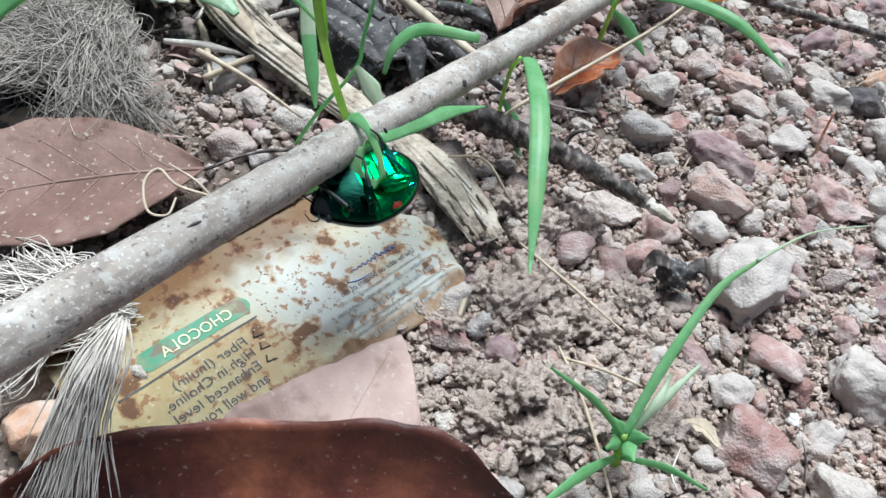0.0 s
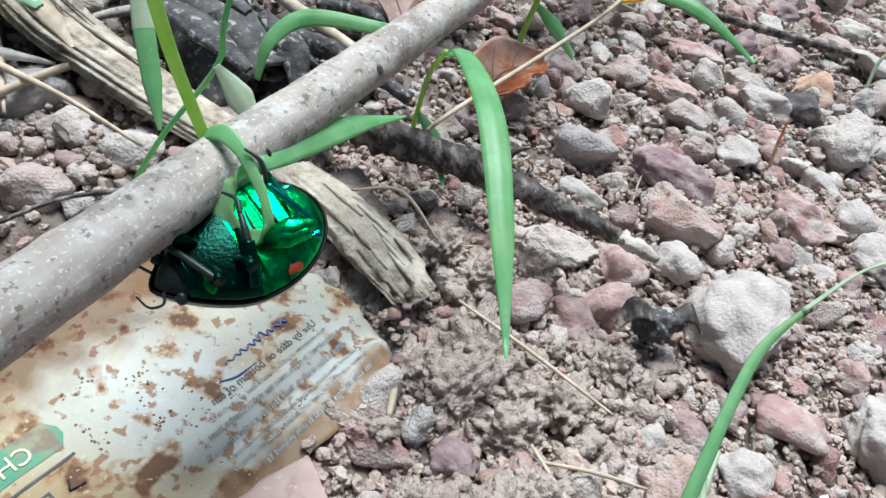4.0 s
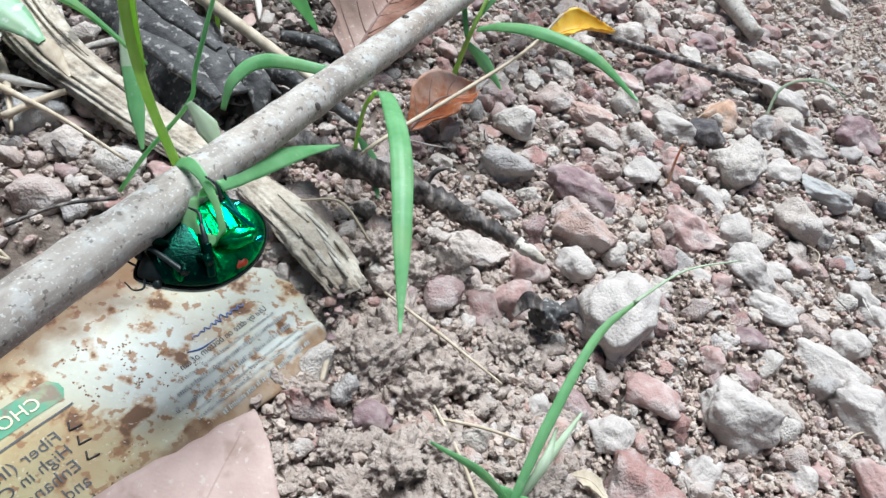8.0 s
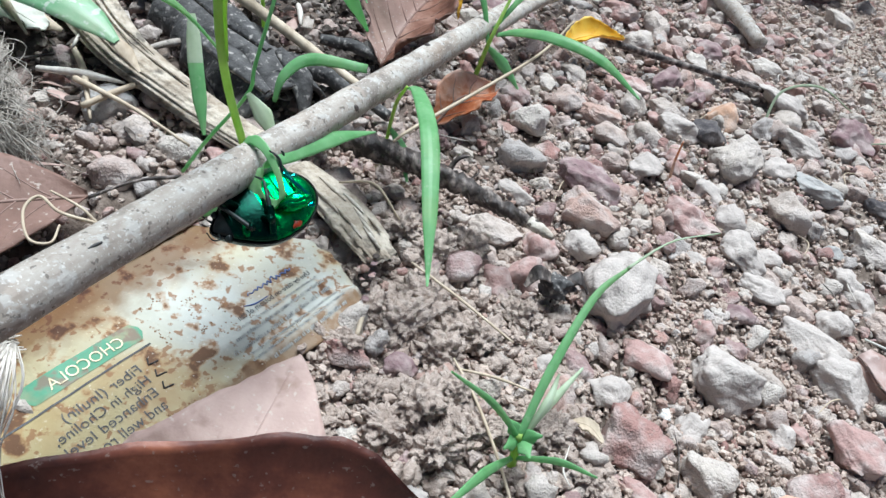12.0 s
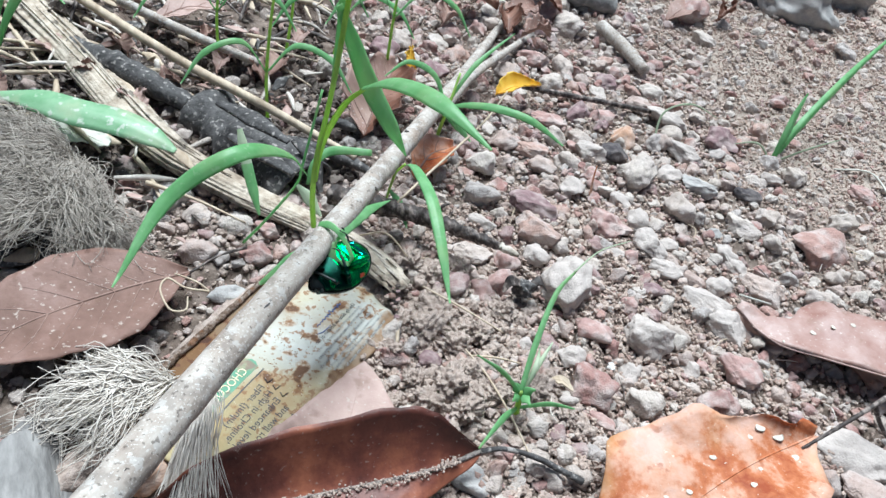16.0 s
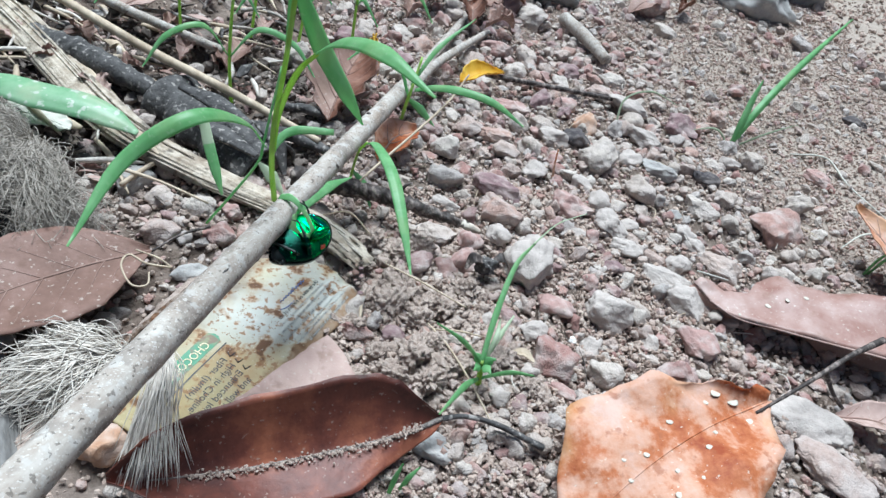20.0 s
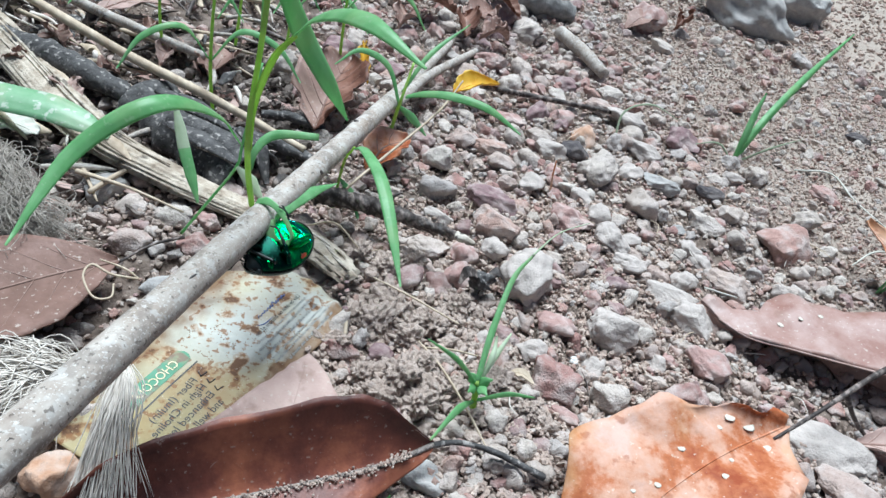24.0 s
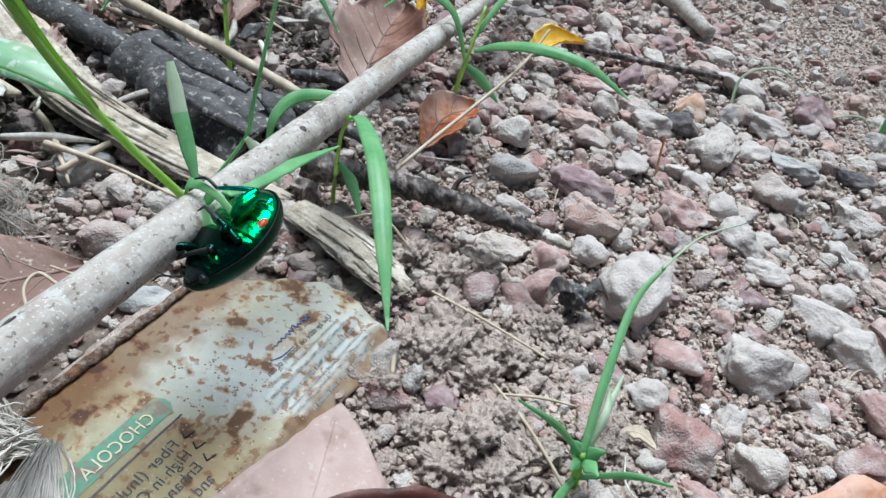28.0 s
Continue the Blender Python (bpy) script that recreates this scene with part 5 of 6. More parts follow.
    legs = [
        (at(0.42 * half, 0.0018, 0.0018), at(0.46 * half, 0.0032, 0.0032), on(0.0830, 0.0012, -0.0030), on(0.0822, -0.0004, -0.0031), black),
        (at(0.46 * half, -0.0014, 0.0018), at(0.66 * half, -0.0026, 0.0036), on(0.0752, 0.0022, -0.0024), on(0.0742, 0.0026, -0.0012), black),
        (at(0.15 * half, 0.0020, 0.0020), at(0.12 * half, 0.0036, 0.0040), on(0.0895, 0.0018, -0.0026), on(0.0902, 0.0002, -0.0031), g_dark),
        (at(0.14 * half, 0.0046, 0.0018), Vector((0.00332, -0.00923, -0.00007)), Vector((0.00250, -0.00720, 0.00115)), Vector((0.00073, -0.00501, 0.00143)), black),
        (at(-0.12 * half, 0.0016, 0.0021), at(-0.60 * half, 0.0030, 0.0034), on(0.0925, 0.0034, -0.0006), on(0.0935, 0.0024, 0.0016), blue),
        (at(-0.16 * half, 0.0014, 0.0027), at(-0.70 * half, 0.0025, 0.0033), Vector((0.00455, -0.00466, 0.00263)), Vector((0.00236, -0.00275, 0.00480)), blue),
    ]
    for k, (a, b, c, d, shin) in enumerate(legs):
        leg = part("leg", tube([a, a.lerp(b, 0.5) + N * 0.0003, b], (0.0006, 0.0012 if k > 3 else 0.0006, 0.0006), 18, 8), g_belly if k > 3 else g_dark, t)
        part("shin", tube([b, b.lerp(c, 0.5) + N * 0.0002, c], (0.0004, 0.00034, 0.00028), 16, 7), shin, leg)
        part("foot", tube([c, c.lerp(d, 0.6) + Vector((0.0006, 0, 0.0003)), d], (0.00026, 0.00022, 0.00012), 12, 6), black, leg)
    return t


# ---------------------------------------------------------------- leaves
def dead_leaf(label, mid, left, right, ll, lr, material, rib, seed, petiole=None, wave=0.0006, veins=7, rib_r=0.00045, pet_mat=None, spots=(), half=None, under=None, stalk=1.0):
    base = Vector(mid[0])
    t = thing("dead_leaf", label, "leaf", base)
    bm, grid = leaf_sheet(rel(mid, base), left, right, ll, lr, wave=wave, seed=seed)
    ob = part("blade", bm, material, t)
    k2 = len(grid[0]) - 1
    for second, pick in ((half, lambda f: f < k2), (under, lambda f: f < 2 * k2 and f % 2)):
        if second:      # a half or the underside of another colour
            ob.data.materials.append(second)
            for p in ob.data.polygons:
                if pick(p.index % (2 * k2 + 2)):
                    p.material_index = len(ob.data.materials) - 1
    m = len(grid[0]) // 2
    part("midrib", tube([r[m] for r in grid[::5]], (rib_r, rib_r * 0.75, 0.00012), 30, 6), rib, t)
    for k in range(veins):
        i = 4 + int(k * 30 / veins)
        for sgn in (-1, 1):
            pts = [grid[min(i + int(j * 1.1), 39)][m + sgn * j] for j in range(0, 8)]
            part("vein", tube(pts[::2] + [pts[-1]], (rib_r * 0.45, 0.00006), 10, 5), rib, t)
    for i, k, r in spots:
        s = part("pale_spot", rock_data((r, r * 0.8, 0.0001), int(i * 7 + k), 0.2, 0, 2), M_CREAMSPOT, t)
        s.location = grid[i][k] + Vector((0, 0, 0.00005))
    if petiole:
        part("petiole", tube(rel(petiole, base), (0.0007 * stalk, 0.0006 * stalk, 0.0009 * stalk), 24, 8, 0.15), pet_mat or M_TWIG, t)
    return t


M_CREAMSPOT = mat("pale_lichen_spot", [(0.3, (0.48, 0.45, 0.37)), (0.7, (0.64, 0.60, 0.51))], 900, 0.8, 3, 0.3)
M_VEIN_DARK = mat("dark_vein", [(0.3, (0.18, 0.11, 0.085)), (0.7, (0.30, 0.20, 0.165))], 400, 0.7, 3, 0.2)
M_DUSTY = mat("dust_caked_rib", [(0.35, (0.10, 0.08, 0.07)), (0.65, (0.46, 0.41, 0.37))], 1400, 0.95, 5, 0.9, 3000, 0.0004)


def build_leaves():
    dead_leaf("dry brown leaf lying flat with raised veins", [(-0.0404, 0.1075, 0.005), (-0.056, 0.1015, 0.006), (-0.074, 0.093, 0.006), (-0.092, 0.082, 0.004)],
              (0.0008, 0.0085, 0.0135, 0.0150, 0.0135, 0.0085, 0.0008), (0.0008, 0.0085, 0.0150, 0.0165, 0.0145, 0.0085, 0.0008), (0.001, 0.002, 0.002, 0.001), (0.001, 0.001, 0.002, 0.001), M_BROWNLEAF, M_VEIN_DARK, 1,
              [(-0.0404, 0.1075, 0.005), (-0.0330, 0.1125, 0.006), (-0.0255, 0.1175, 0.004)], veins=6, rib_r=0.0004, stalk=0.5)
    dead_leaf("curled red-brown dead leaf with a dusty midrib", [(0.0222, 0.0470, 0.0088), (0.0125, 0.0452, 0.0065), (0.0000, 0.0448, 0.0040), (-0.018, 0.0440, 0.0026), (-0.034, 0.0425, 0.0050), (-0.048, 0.0410, 0.009)],
              (0.0006, 0.0040, 0.0082, 0.0105, 0.0112, 0.0108, 0.0100, 0.0090, 0.0075, 0.0050, 0.0008), (0.0006, 0.0024, 0.0036, 0.0062, 0.0098, 0.0112, 0.0108, 0.0095, 0.0075, 0.0050, 0.0008), (0.001, 0.0060, 0.0110, 0.0138, 0.0148, 0.0148, 0.0140, 0.0132, 0.0120, 0.0090, 0.003), (0.0, -0.003, -0.001, 0.001, 0.002, 0.002), M_CURL, M_DUSTY, 2,
              [(0.0222, 0.0470, 0.0088), (0.0285, 0.0473, 0.0080), (0.0370, 0.0450, 0.0060), (0.0480, 0.0395, 0.0025)], veins=0, rib_r=0.0007, pet_mat=M_CHAR, under=M_TAN)
    dead_leaf("pale pinkish dead leaf tip on the soil", [(-0.010, 0.0500, 0.0010), (-0.0070, 0.0565, 0.0035), (-0.0032, 0.066, 0.0050), (0.0008, 0.0768, 0.0045)],
              (0.0128, 0.0130, 0.0122, 0.0098, 0.0060, 0.0003), (0.0165, 0.0160, 0.0120, 0.0085, 0.0045, 0.0003), (0.0, 0.001, 0.001, 0), (0.002, 0.002, 0.001, 0), M_TAN, M_TAN, 3, veins=0, rib_r=0.0002)
    dead_leaf("orange-brown dead leaf with pale spots", [(0.1125, 0.0395, 0.0115), (0.090, 0.0345, 0.0115), (0.067, 0.0270, 0.0090), (0.046, 0.0170, 0.003)],
              (0.0006, 0.0036, 0.0075, 0.0115, 0.0138, 0.0150, 0.0172, 0.0200, 0.0208, 0.0200, 0.0180, 0.0145, 0.0095, 0.0020), (0.0006, 0.0060, 0.0100, 0.0135, 0.0165, 0.0188, 0.0205, 0.0212, 0.0210, 0.0198, 0.0175, 0.0140, 0.0090, 0.0020), (0.002, 0.004, 0.003, -0.001, -0.003), (0.001, 0.002, 0.002, 0.0, -0.002), M_ORLEAF, M_ORLEAF, 4, wave=0.0030, veins=0, rib_r=0.0003,
              spots=((7, 6, 0.0018), (9, 4, 0.0015), (11, 5, 0.0011), (6, 12, 0.0015), (31, 12, 0.0010), (25, 13, 0.0011), (18, 6, 0.0011), (24, 8, 0.0009), (22, 11, 0.0008), (27, 7, 0.0007), (16, 11, 0.0010), (28, 9, 0.0008), (20, 13, 0.0007), (13, 10, 0.0007)))
    # pinkish lit half, folded half browner: its shade is put into the colour
    dead_leaf("long brown dead leaf folded and raised off the gravel", [(0.232, 0.010, 0.018), (0.190, 0.030, 0.0170), (0.160, 0.0480, 0.0135), (0.140, 0.0620, 0.0090), (0.1265, 0.0735, 0.0055), (0.1225, 0.0885, 0.0040)],
              (0.028, 0.028, 0.0275, 0.0255, 0.0180, 0.0004), (-0.0140, -0.0140, -0.0130, -0.0100, -0.0040, -0.0004), (0.001, 0.002, 0.0005, 0.001), (-0.012, -0.012, -0.0085, -0.005, -0.002), M_LEAF, M_TAN, 5, veins=0, wave=0.0028, half=M_TANPINK,
              spots=((26, 5, 0.0012), (24, 4, 0.0010), (22, 3, 0.0009), (30, 8, 0.0006)))
    dead_leaf("bright yellow curled leaf", [(0.0738, 0.199, 0.005), (0.083, 0.203, 0.007), (0.0955, 0.2065, 0.006)],
              (0.0005, 0.004, 0.0045, 0.003, 0.0005), (0.0005, 0.0045, 0.005, 0.003, 0.0005), (0.001, 0.003, 0.001), (0.001, 0.004, 0.001), M_YELLOW, M_YELLOW, 6, veins=2, rib_r=0.0003)
    dead_leaf("brown dead leaf half under the stick", [(0.016, 0.170, 0.004), (0.024, 0.187, 0.010), (0.034, 0.207, 0.011)],
              (0.001, 0.010, 0.012, 0.008, 0.001), (0.001, 0.011, 0.013, 0.009, 0.001), (0.002, 0.010, 0.004), (0.002, 0.008, 0.003), M_LEAF, M_BROWNLEAF, 7, wave=0.0030, half=M_DARKLEAF, veins=5)
    dead_leaf("glossy brown leaf fragment beyond the stick", [(0.030, 0.150, 0.003), (0.036, 0.156, 0.008), (0.046, 0.162, 0.007)],
              (0.001, 0.007, 0.007, 0.001), (0.001, 0.006, 0.006, 0.001), (0.001, 0.004, 0.002), (0.001, 0.004, 0.002), M_ORLEAF, M_LEAF, 8, veins=3)
    dead_leaf("brown dead leaf among the dry stalks", [(-0.0520, 0.2320, 0.007), (-0.040, 0.2375, 0.010), (-0.0270, 0.2430, 0.007)],
              (0.001, 0.007, 0.006, 0.001), (0.001, 0.006, 0.006, 0.001), (0.001, 0.002, 0.001), (0.001, 0.002, 0.001), M_TAN, M_LEAF, 9, veins=3)
    dead_leaf("bleached pale leaf scrap by the wood", [(-0.0860, 0.1680, 0.003), (-0.0735, 0.1650, 0.006), (-0.0630, 0.1620, 0.003)],
              (0.001, 0.006, 0.007, 0.002), (0.001, 0.008, 0.007, 0.002), (0.001, 0.002, 0.001), (0.001, 0.002, 0.001), M_BLEACH, M_BLEACH, 10, veins=2, wave=0.0015)
    dead_leaf("curled tan leaf at the edge of the gravel", [(0.2170, 0.0770, 0.0060), (0.2090, 0.0940, 0.0120), (0.2050, 0.1120, 0.0160)],
              (0.004, 0.010, 0.006, 0.0005), (0.004, 0.010, 0.006, 0.0005), (0.002, 0.004, 0.002), (0.001, 0.002, 0.001), M_ORLEAF, M_LEAF, 11, veins=3)
    dead_leaf("small grey-brown leaf scrap on the soil", [(0.140, 0.036, 0.004), (0.150, 0.031, 0.007), (0.165, 0.022, 0.005)],
              (0.001, 0.004, 0.006, 0.003), (0.001, 0.005, 0.007, 0.003), (0.001, 0.002, 0.001), (0.001, 0.002, 0.001), M_TAN, M_LEAF, 12, veins=2)
    dead_leaf("red-brown leaf scrap far off", [(0.200, 0.285, 0.002), (0.212, 0.290, 0.008), (0.228, 0.292, 0.004)],
              (0.001, 0.007, 0.006, 0.001), (0.001, 0.007, 0.006, 0.001), (0.001, 0.002, 0.001), (0.001, 0.002, 0.001), M_LEAF, M_LEAF, 13, veins=2)
    for k, (x, y, turn, l) in enumerate(((0.109, 0.269, 30, 0.026), (0.124, 0.284, -50, 0.024), (0.097, 0.258, 80, 0.018), (0.109, 0.249, 10, 0.016), (0.086, 0.276, -20, 0.024), (0.233, 0.285, 40, 0.014), (0.070, 0.262, 60, 0.018))):
        d = Vector((math.cos(radians(turn)), math.sin(radians(turn)), 0)) * l / 2
        p = Vector((x, y, ground_z(x, y) + 0.005))
        w = l * 0.3
        dead_leaf("crumpled dark red-brown leaf behind the stick", [p - d, p + Vector((0, 0, 0.004)), p + d], (0.0006, w, w * 1.1, w * 0.6, 0.0006), (0.0006, w * 0.8, w, w * 0.7, 0.0006), (0.002, 0.006, 0.002), (0.001, 0.005, 0.001),
                  M_DARKLEAF if k % 3 else M_LEAF, M_LEAF, 60 + k, veins=3, wave=0.0026, rib_r=0.0003)
    dead_leaf("small yellow curl of leaf by the stick", [(0.0380, 0.2070, 0.0180), (0.0372, 0.2010, 0.0140), (0.0384, 0.1950, 0.0080)],
              (0.0004, 0.0022, 0.0016, 0.0004), (0.0004, 0.0016, 0.0020, 0.0004), (0.001, 0.003, 0.001), (0.001, 0.003, 0.001), M_YELLOW, M_YELLOW, 70, veins=0, rib_r=0.0002, wave=0.0012)
    dead_leaf("small yellow leaf chip on the soil", [(0.0500, 0.0685, 0.0025), (0.0530, 0.0670, 0.0035), (0.0555, 0.0645, 0.0025)],
              (0.0003, 0.0014, 0.0012, 0.0003), (0.0003, 0.0014, 0.0012, 0.0003), (0.0, 0.0005, 0.0), (0.0, 0.0005, 0.0), M_STRAW, M_STRAW, 14, veins=0, rib_r=0.00015, wave=0.0002)


M_HUMUS = mat("rotten_bark", [(0.3, (0.035, 0.028, 0.024)), (0.7, (0.15, 0.125, 0.11))], 500, 0.95, 6, 0.9, 1800, 0.0004, spec=0.15, spots=[(160, 0.5, 0.62, (0.28, 0.24, 0.21), 0.6)])
M_BLEACH = mat("bleached_leaf", [(0.3, (0.50, 0.49, 0.42)), (0.7, (0.72, 0.71, 0.64))], 120, 0.7, 6, 0.5, 800, 0.0003, trans=0.1)


# ---------------------------------------------------------------- wood, twigs and straw
def rod(name, label, category, pts, radii, material, n=50, seg=10, rough=0.15, rscale=350, group="", piece="stem"):
    base = Vector(pts[len(pts) // 2])
    t = thing(name, label, category, base, group)
    part(piece, tube(rel(pts, base), radii, n, seg, rough, rscale), material, t)
    return t


def plank(name, label, pts, wide, high, material, seed, n=90, seg=72, torn=0.5):
    """A weathered length of wood, grooved along its grain, with a ragged end."""
    base = Vector(pts[len(pts) // 2])
    t = thing(name, label, "wood", base)
    line = spline(rel(pts, base), n)
    bm = bmesh.new()
    rows = []
    for i, p in enumerate(line):
        u = i / (n - 1)
        d = (line[min(i + 1, n - 1)] - line[max(i - 1, 0)]).normalized()
        s = Vector((-d.y, d.x, 0)).normalized()
        up = d.cross(s) * (1 if d.cross(s).z > 0 else -1)
        w, h = lerp_list(list(wide), u), lerp_list(list(high), u)
        row = []
        for k in range(seg):
            a = 2 * math.pi * k / seg
            g = 1 + 0.16 * noise.noise(Vector((k * 0.55, u * 3.0, seed))) + 0.13 * noise.noise(Vector((k * 1.4, u * 7.0, seed + 9))) - 0.20 * max(0, noise.noise(Vector((k * 0.8, u * 2.2, seed + 4))) - 0.25)
            rag = (0.02 + 0.10 * abs(noise.noise(Vector((k * 0.9, 0, seed + 2)))) + (0.05 if torn > 1 and k % 9 < 4 else 0)) * max(0, u - 0.8) / 0.2
            q = p - d * rag * (line[-1] - line[0]).length * torn
            row.append(bm.verts.new(q + s * math.cos(a) * w * g + up * math.sin(a) * h * g))
        rows.append(row)
    for a, b in zip(rows, rows[1:]):
        for k in range(seg):
            bm.faces.new((a[k], a[(k + 1) % seg], b[(k + 1) % seg], b[k]))
    bm.faces.new(rows[0])
    bm.faces.new(rows[-1])
    bmesh.ops.recalc_face_normals(bm, faces=bm.faces)
    part("plank", bm, material, t)
    rnd = random.Random(seed)
    for k in range(9):
        i = rnd.randrange(4, n - 30)
        j = rnd.randrange(int(seg * 0.1), int(seg * 0.4))
        m = rnd.randrange(14, 28)
        pick = [rows_co for rows_co in (line[i], line[i + m // 2], line[i + m])]
        off = Vector((rnd.uniform(-1, 1) * wide[1] * 0.7, rnd.uniform(-0.3, 0.3) * wide[1], lerp_list(list(high), i / n) * 1.05))
        part("splinter", tube([q + off for q in pick], (0.0002, 0.0005, 0.0002), 14, 5, 0.3, 500), material, t)
    return t


def build_wood():
    plank("split_wood", "pale split length of weathered dry wood", [(-0.1020, 0.2520, 0.003), (-0.0780, 0.2120, 0.0045), (-0.0513, 0.1650, 0.0045), (-0.0309, 0.1450, 0.004), (-0.0030, 0.1265, 0.002)], (0.0070, 0.0068, 0.0062, 0.0052, 0.0042), (0.0034, 0.0034, 0.0030, 0.0024, 0.0018), M_WOOD, 1)
    plank("bark_fragment", "short pale splintered bark fragment on the soil", [(-0.0030, 0.1255, 0.0035), (0.0060, 0.1145, 0.0050), (0.0110, 0.1075, 0.0050), (0.0165, 0.0990, 0.0045)], (0.0036, 0.0046, 0.0048, 0.0036), (0.0014, 0.0017, 0.0014, 0.0007), M_WOOD, 2, 90, 72, 1.6)
    tw = rod("twig", "dark rough-barked fallen twig with a pale broken end", "twig", [(0.000, 0.1370, 0.007), (0.0115, 0.1290, 0.0100), (0.0275, 0.1218, 0.0106), (0.0372, 0.1139, 0.0123), (0.0455, 0.1040, 0.0155)], (0.0030, 0.0027, 0.0023, 0.0019, 0.0010), M_TWIG, 110, 18, 0.5, 650)
    part("broken_end", tube(rel([(0.0440, 0.1062, 0.0150), (0.0462, 0.1032, 0.0157), (0.0475, 0.1012, 0.0160)], tw.location), (0.0012, 0.0012, 0.0005), 14, 10, 0.4, 700), M_WOOD, tw, "pale broken end")
    part("side_shoot", tube(rel([(0.0285, 0.1213, 0.0115), (0.0300, 0.1225, 0.0150), (0.0325, 0.1228, 0.0162)], tw.location), (0.0007, 0.0005, 0.0003), 12, 7, 0.3, 600), M_TWIG, tw)
    # charred, hollow bark
    b = Vector((-0.020, 0.160, 0.006))
    t = thing("charred_bark", "hollow curl of blackened charred bark", "bark", b)
    bm = bmesh.new()
    n, m = 40, 16
    g = []
    for i in range(n + 1):
        c = Vector((-0.036, 0.186, 0.0)).lerp(Vector((-0.0065, 0.1455, 0.001)), i / n)
        r = 0.0120 * (1 + 0.15 * i / n) * (0.85 + 0.25 * noise.noise(Vector((i * 0.2, 0, 0))))
        g.append([[bm.verts.new(c - b + Vector((0.80 * math.cos(a), 0.60 * math.cos(a), 0.80 * math.sin(a))) * (r - k) + Vector((0, 0, 0.0008 * noise.noise(Vector((i * 0.4, a * 3, 2)))))) for a in [math.radians(-5 + 190 * j / m) for j in range(m + 1)]] for k in (0, 0.0011)])
    for a, c in zip(g, g[1:]):
        for j in range(m):
            bm.faces.new((a[0][j], a[0][j + 1], c[0][j + 1], c[0][j]))
            bm.faces.new((a[1][j + 1], a[1][j], c[1][j], c[1][j + 1]))
        bm.faces.new((a[0][0], c[0][0], c[1][0], a[1][0]))
        bm.faces.new((a[0][m], a[1][m], c[1][m], c[0][m]))
    for e in (g[0], g[-1]):
        for j in range(m):
            bm.faces.new((e[0][j], e[1][j], e[1][j + 1], e[0][j + 1]))
    bmesh.ops.recalc_face_normals(bm, faces=bm.faces)
    part("curl", bm, M_CHAR, t)
    for k, pts in enumerate(([(-0.012, 0.008, 0.0105), (-0.002, 0.000, 0.0112), (0.008, -0.010, 0.0100)], [(-0.009, -0.004, 0.0070), (0.000, -0.010, 0.0065), (0.009, -0.019, 0.0050)], [(0.010, -0.006, 0.0080), (0.016, -0.012, 0.0050), (0.018, -0.018, -0.003)])):
        part("flake", blade(pts, (0.002, 0.006, 0.0015), (0.7, 0.6, 0.2), 0.3, 0.0008), M_CHAR, t, "lifted flake of char")
    rod("charred_stick", "blackened stick beside the charred bark", "stick", [(-0.078, 0.214, 0.004), (-0.058, 0.196, 0.006), (-0.040, 0.182, 0.005)], (0.004, 0.005, 0.003), M_CHAR, 40, 10, 0.3)
    rod("charred_stick", "thin blackened stick under the grass", "stick", [(-0.010, 0.166, 0.004), (0.004, 0.159, 0.005), (0.018, 0.150, 0.003)], (0.0022, 0.0024, 0.0012), M_CHAR, 40, 10, 0.3)
    rod("charred_stick", "thin blackened stick by a dead leaf", "stick", [(0.000, 0.178, 0.004), (0.010, 0.175, 0.005), (0.020, 0.172, 0.003)], (0.0014, 0.0018, 0.0009), M_CHAR, 30, 8, 0.3)
    # long dry stalks
    rod("dry_stalk", "long straight pale dry stalk", "stalk", [(-0.0900, 0.2480, 0.012), (-0.0446, 0.2004, 0.011), (-0.0156, 0.1753, 0.010), (0.0106, 0.1556, 0.006)], (0.0016, 0.0016, 0.0012), M_STRAW, 50, 8, 0.08)
    rod("dry_stalk", "greyish dry stalk among the litter", "stalk", [(-0.0640, 0.2340, 0.012), (-0.0395, 0.2198, 0.009), (-0.0163, 0.2086, 0.006)], (0.0018, 0.0018, 0.0015), M_STICK, 50, 8, 0.1)
    rod("dry_stalk", "thin dark stalk lying on the gravel", "stalk", [(0.088, 0.2065, 0.005), (0.110, 0.2035, 0.004), (0.1445, 0.1955, 0.004)], (0.0011, 0.0012, 0.0010), M_TWIG, 40, 8, 0.12)
    rod("dead_stick", "short grey-brown stick lying on gravel", "stick", [(0.1530, 0.2700, 0.003), (0.1560, 0.2500, 0.004), (0.1590, 0.2300, 0.003)], (0.0032, 0.0033, 0.0026), M_STICK, 40, 12, 0.12)
    rod("dry_straw", "thin tan straw leaning on the stick", "straw", [(0.0150, 0.1192, 0.0197), (0.0200, 0.1230, 0.022), (0.0480, 0.1500, 0.026), (0.0580, 0.1600, 0.032)], (0.0003, 0.0004, 0.0003), M_STRAW, 30, 6)
    rod("dry_straw", "pale straw lying across soil clods", "straw", [(0.0213, 0.1005, 0.005), (0.0300, 0.0920, 0.0058), (0.0403, 0.0830, 0.005)], (0.00022, 0.0003, 0.0002), M_STRAW, 30, 6, 0.15)
    rod("dry_straw", "pale straw lying beside the sprout", "straw", [(0.0285, 0.0790, 0.004), (0.0315, 0.0690, 0.0055), (0.0350, 0.0570, 0.004), (0.0370, 0.046, 0.003)], (0.00022, 0.0003, 0.0002), M_STRAW, 30, 6, 0.15)
    rod("dry_straw", "short pale straw on the soil", "straw", [(0.0290, 0.0765, 0.0045), (0.0360, 0.0748, 0.0050), (0.0430, 0.0735, 0.0035)], (0.00022, 0.0003, 0.0002), M_STRAW, 20, 6, 0.15)
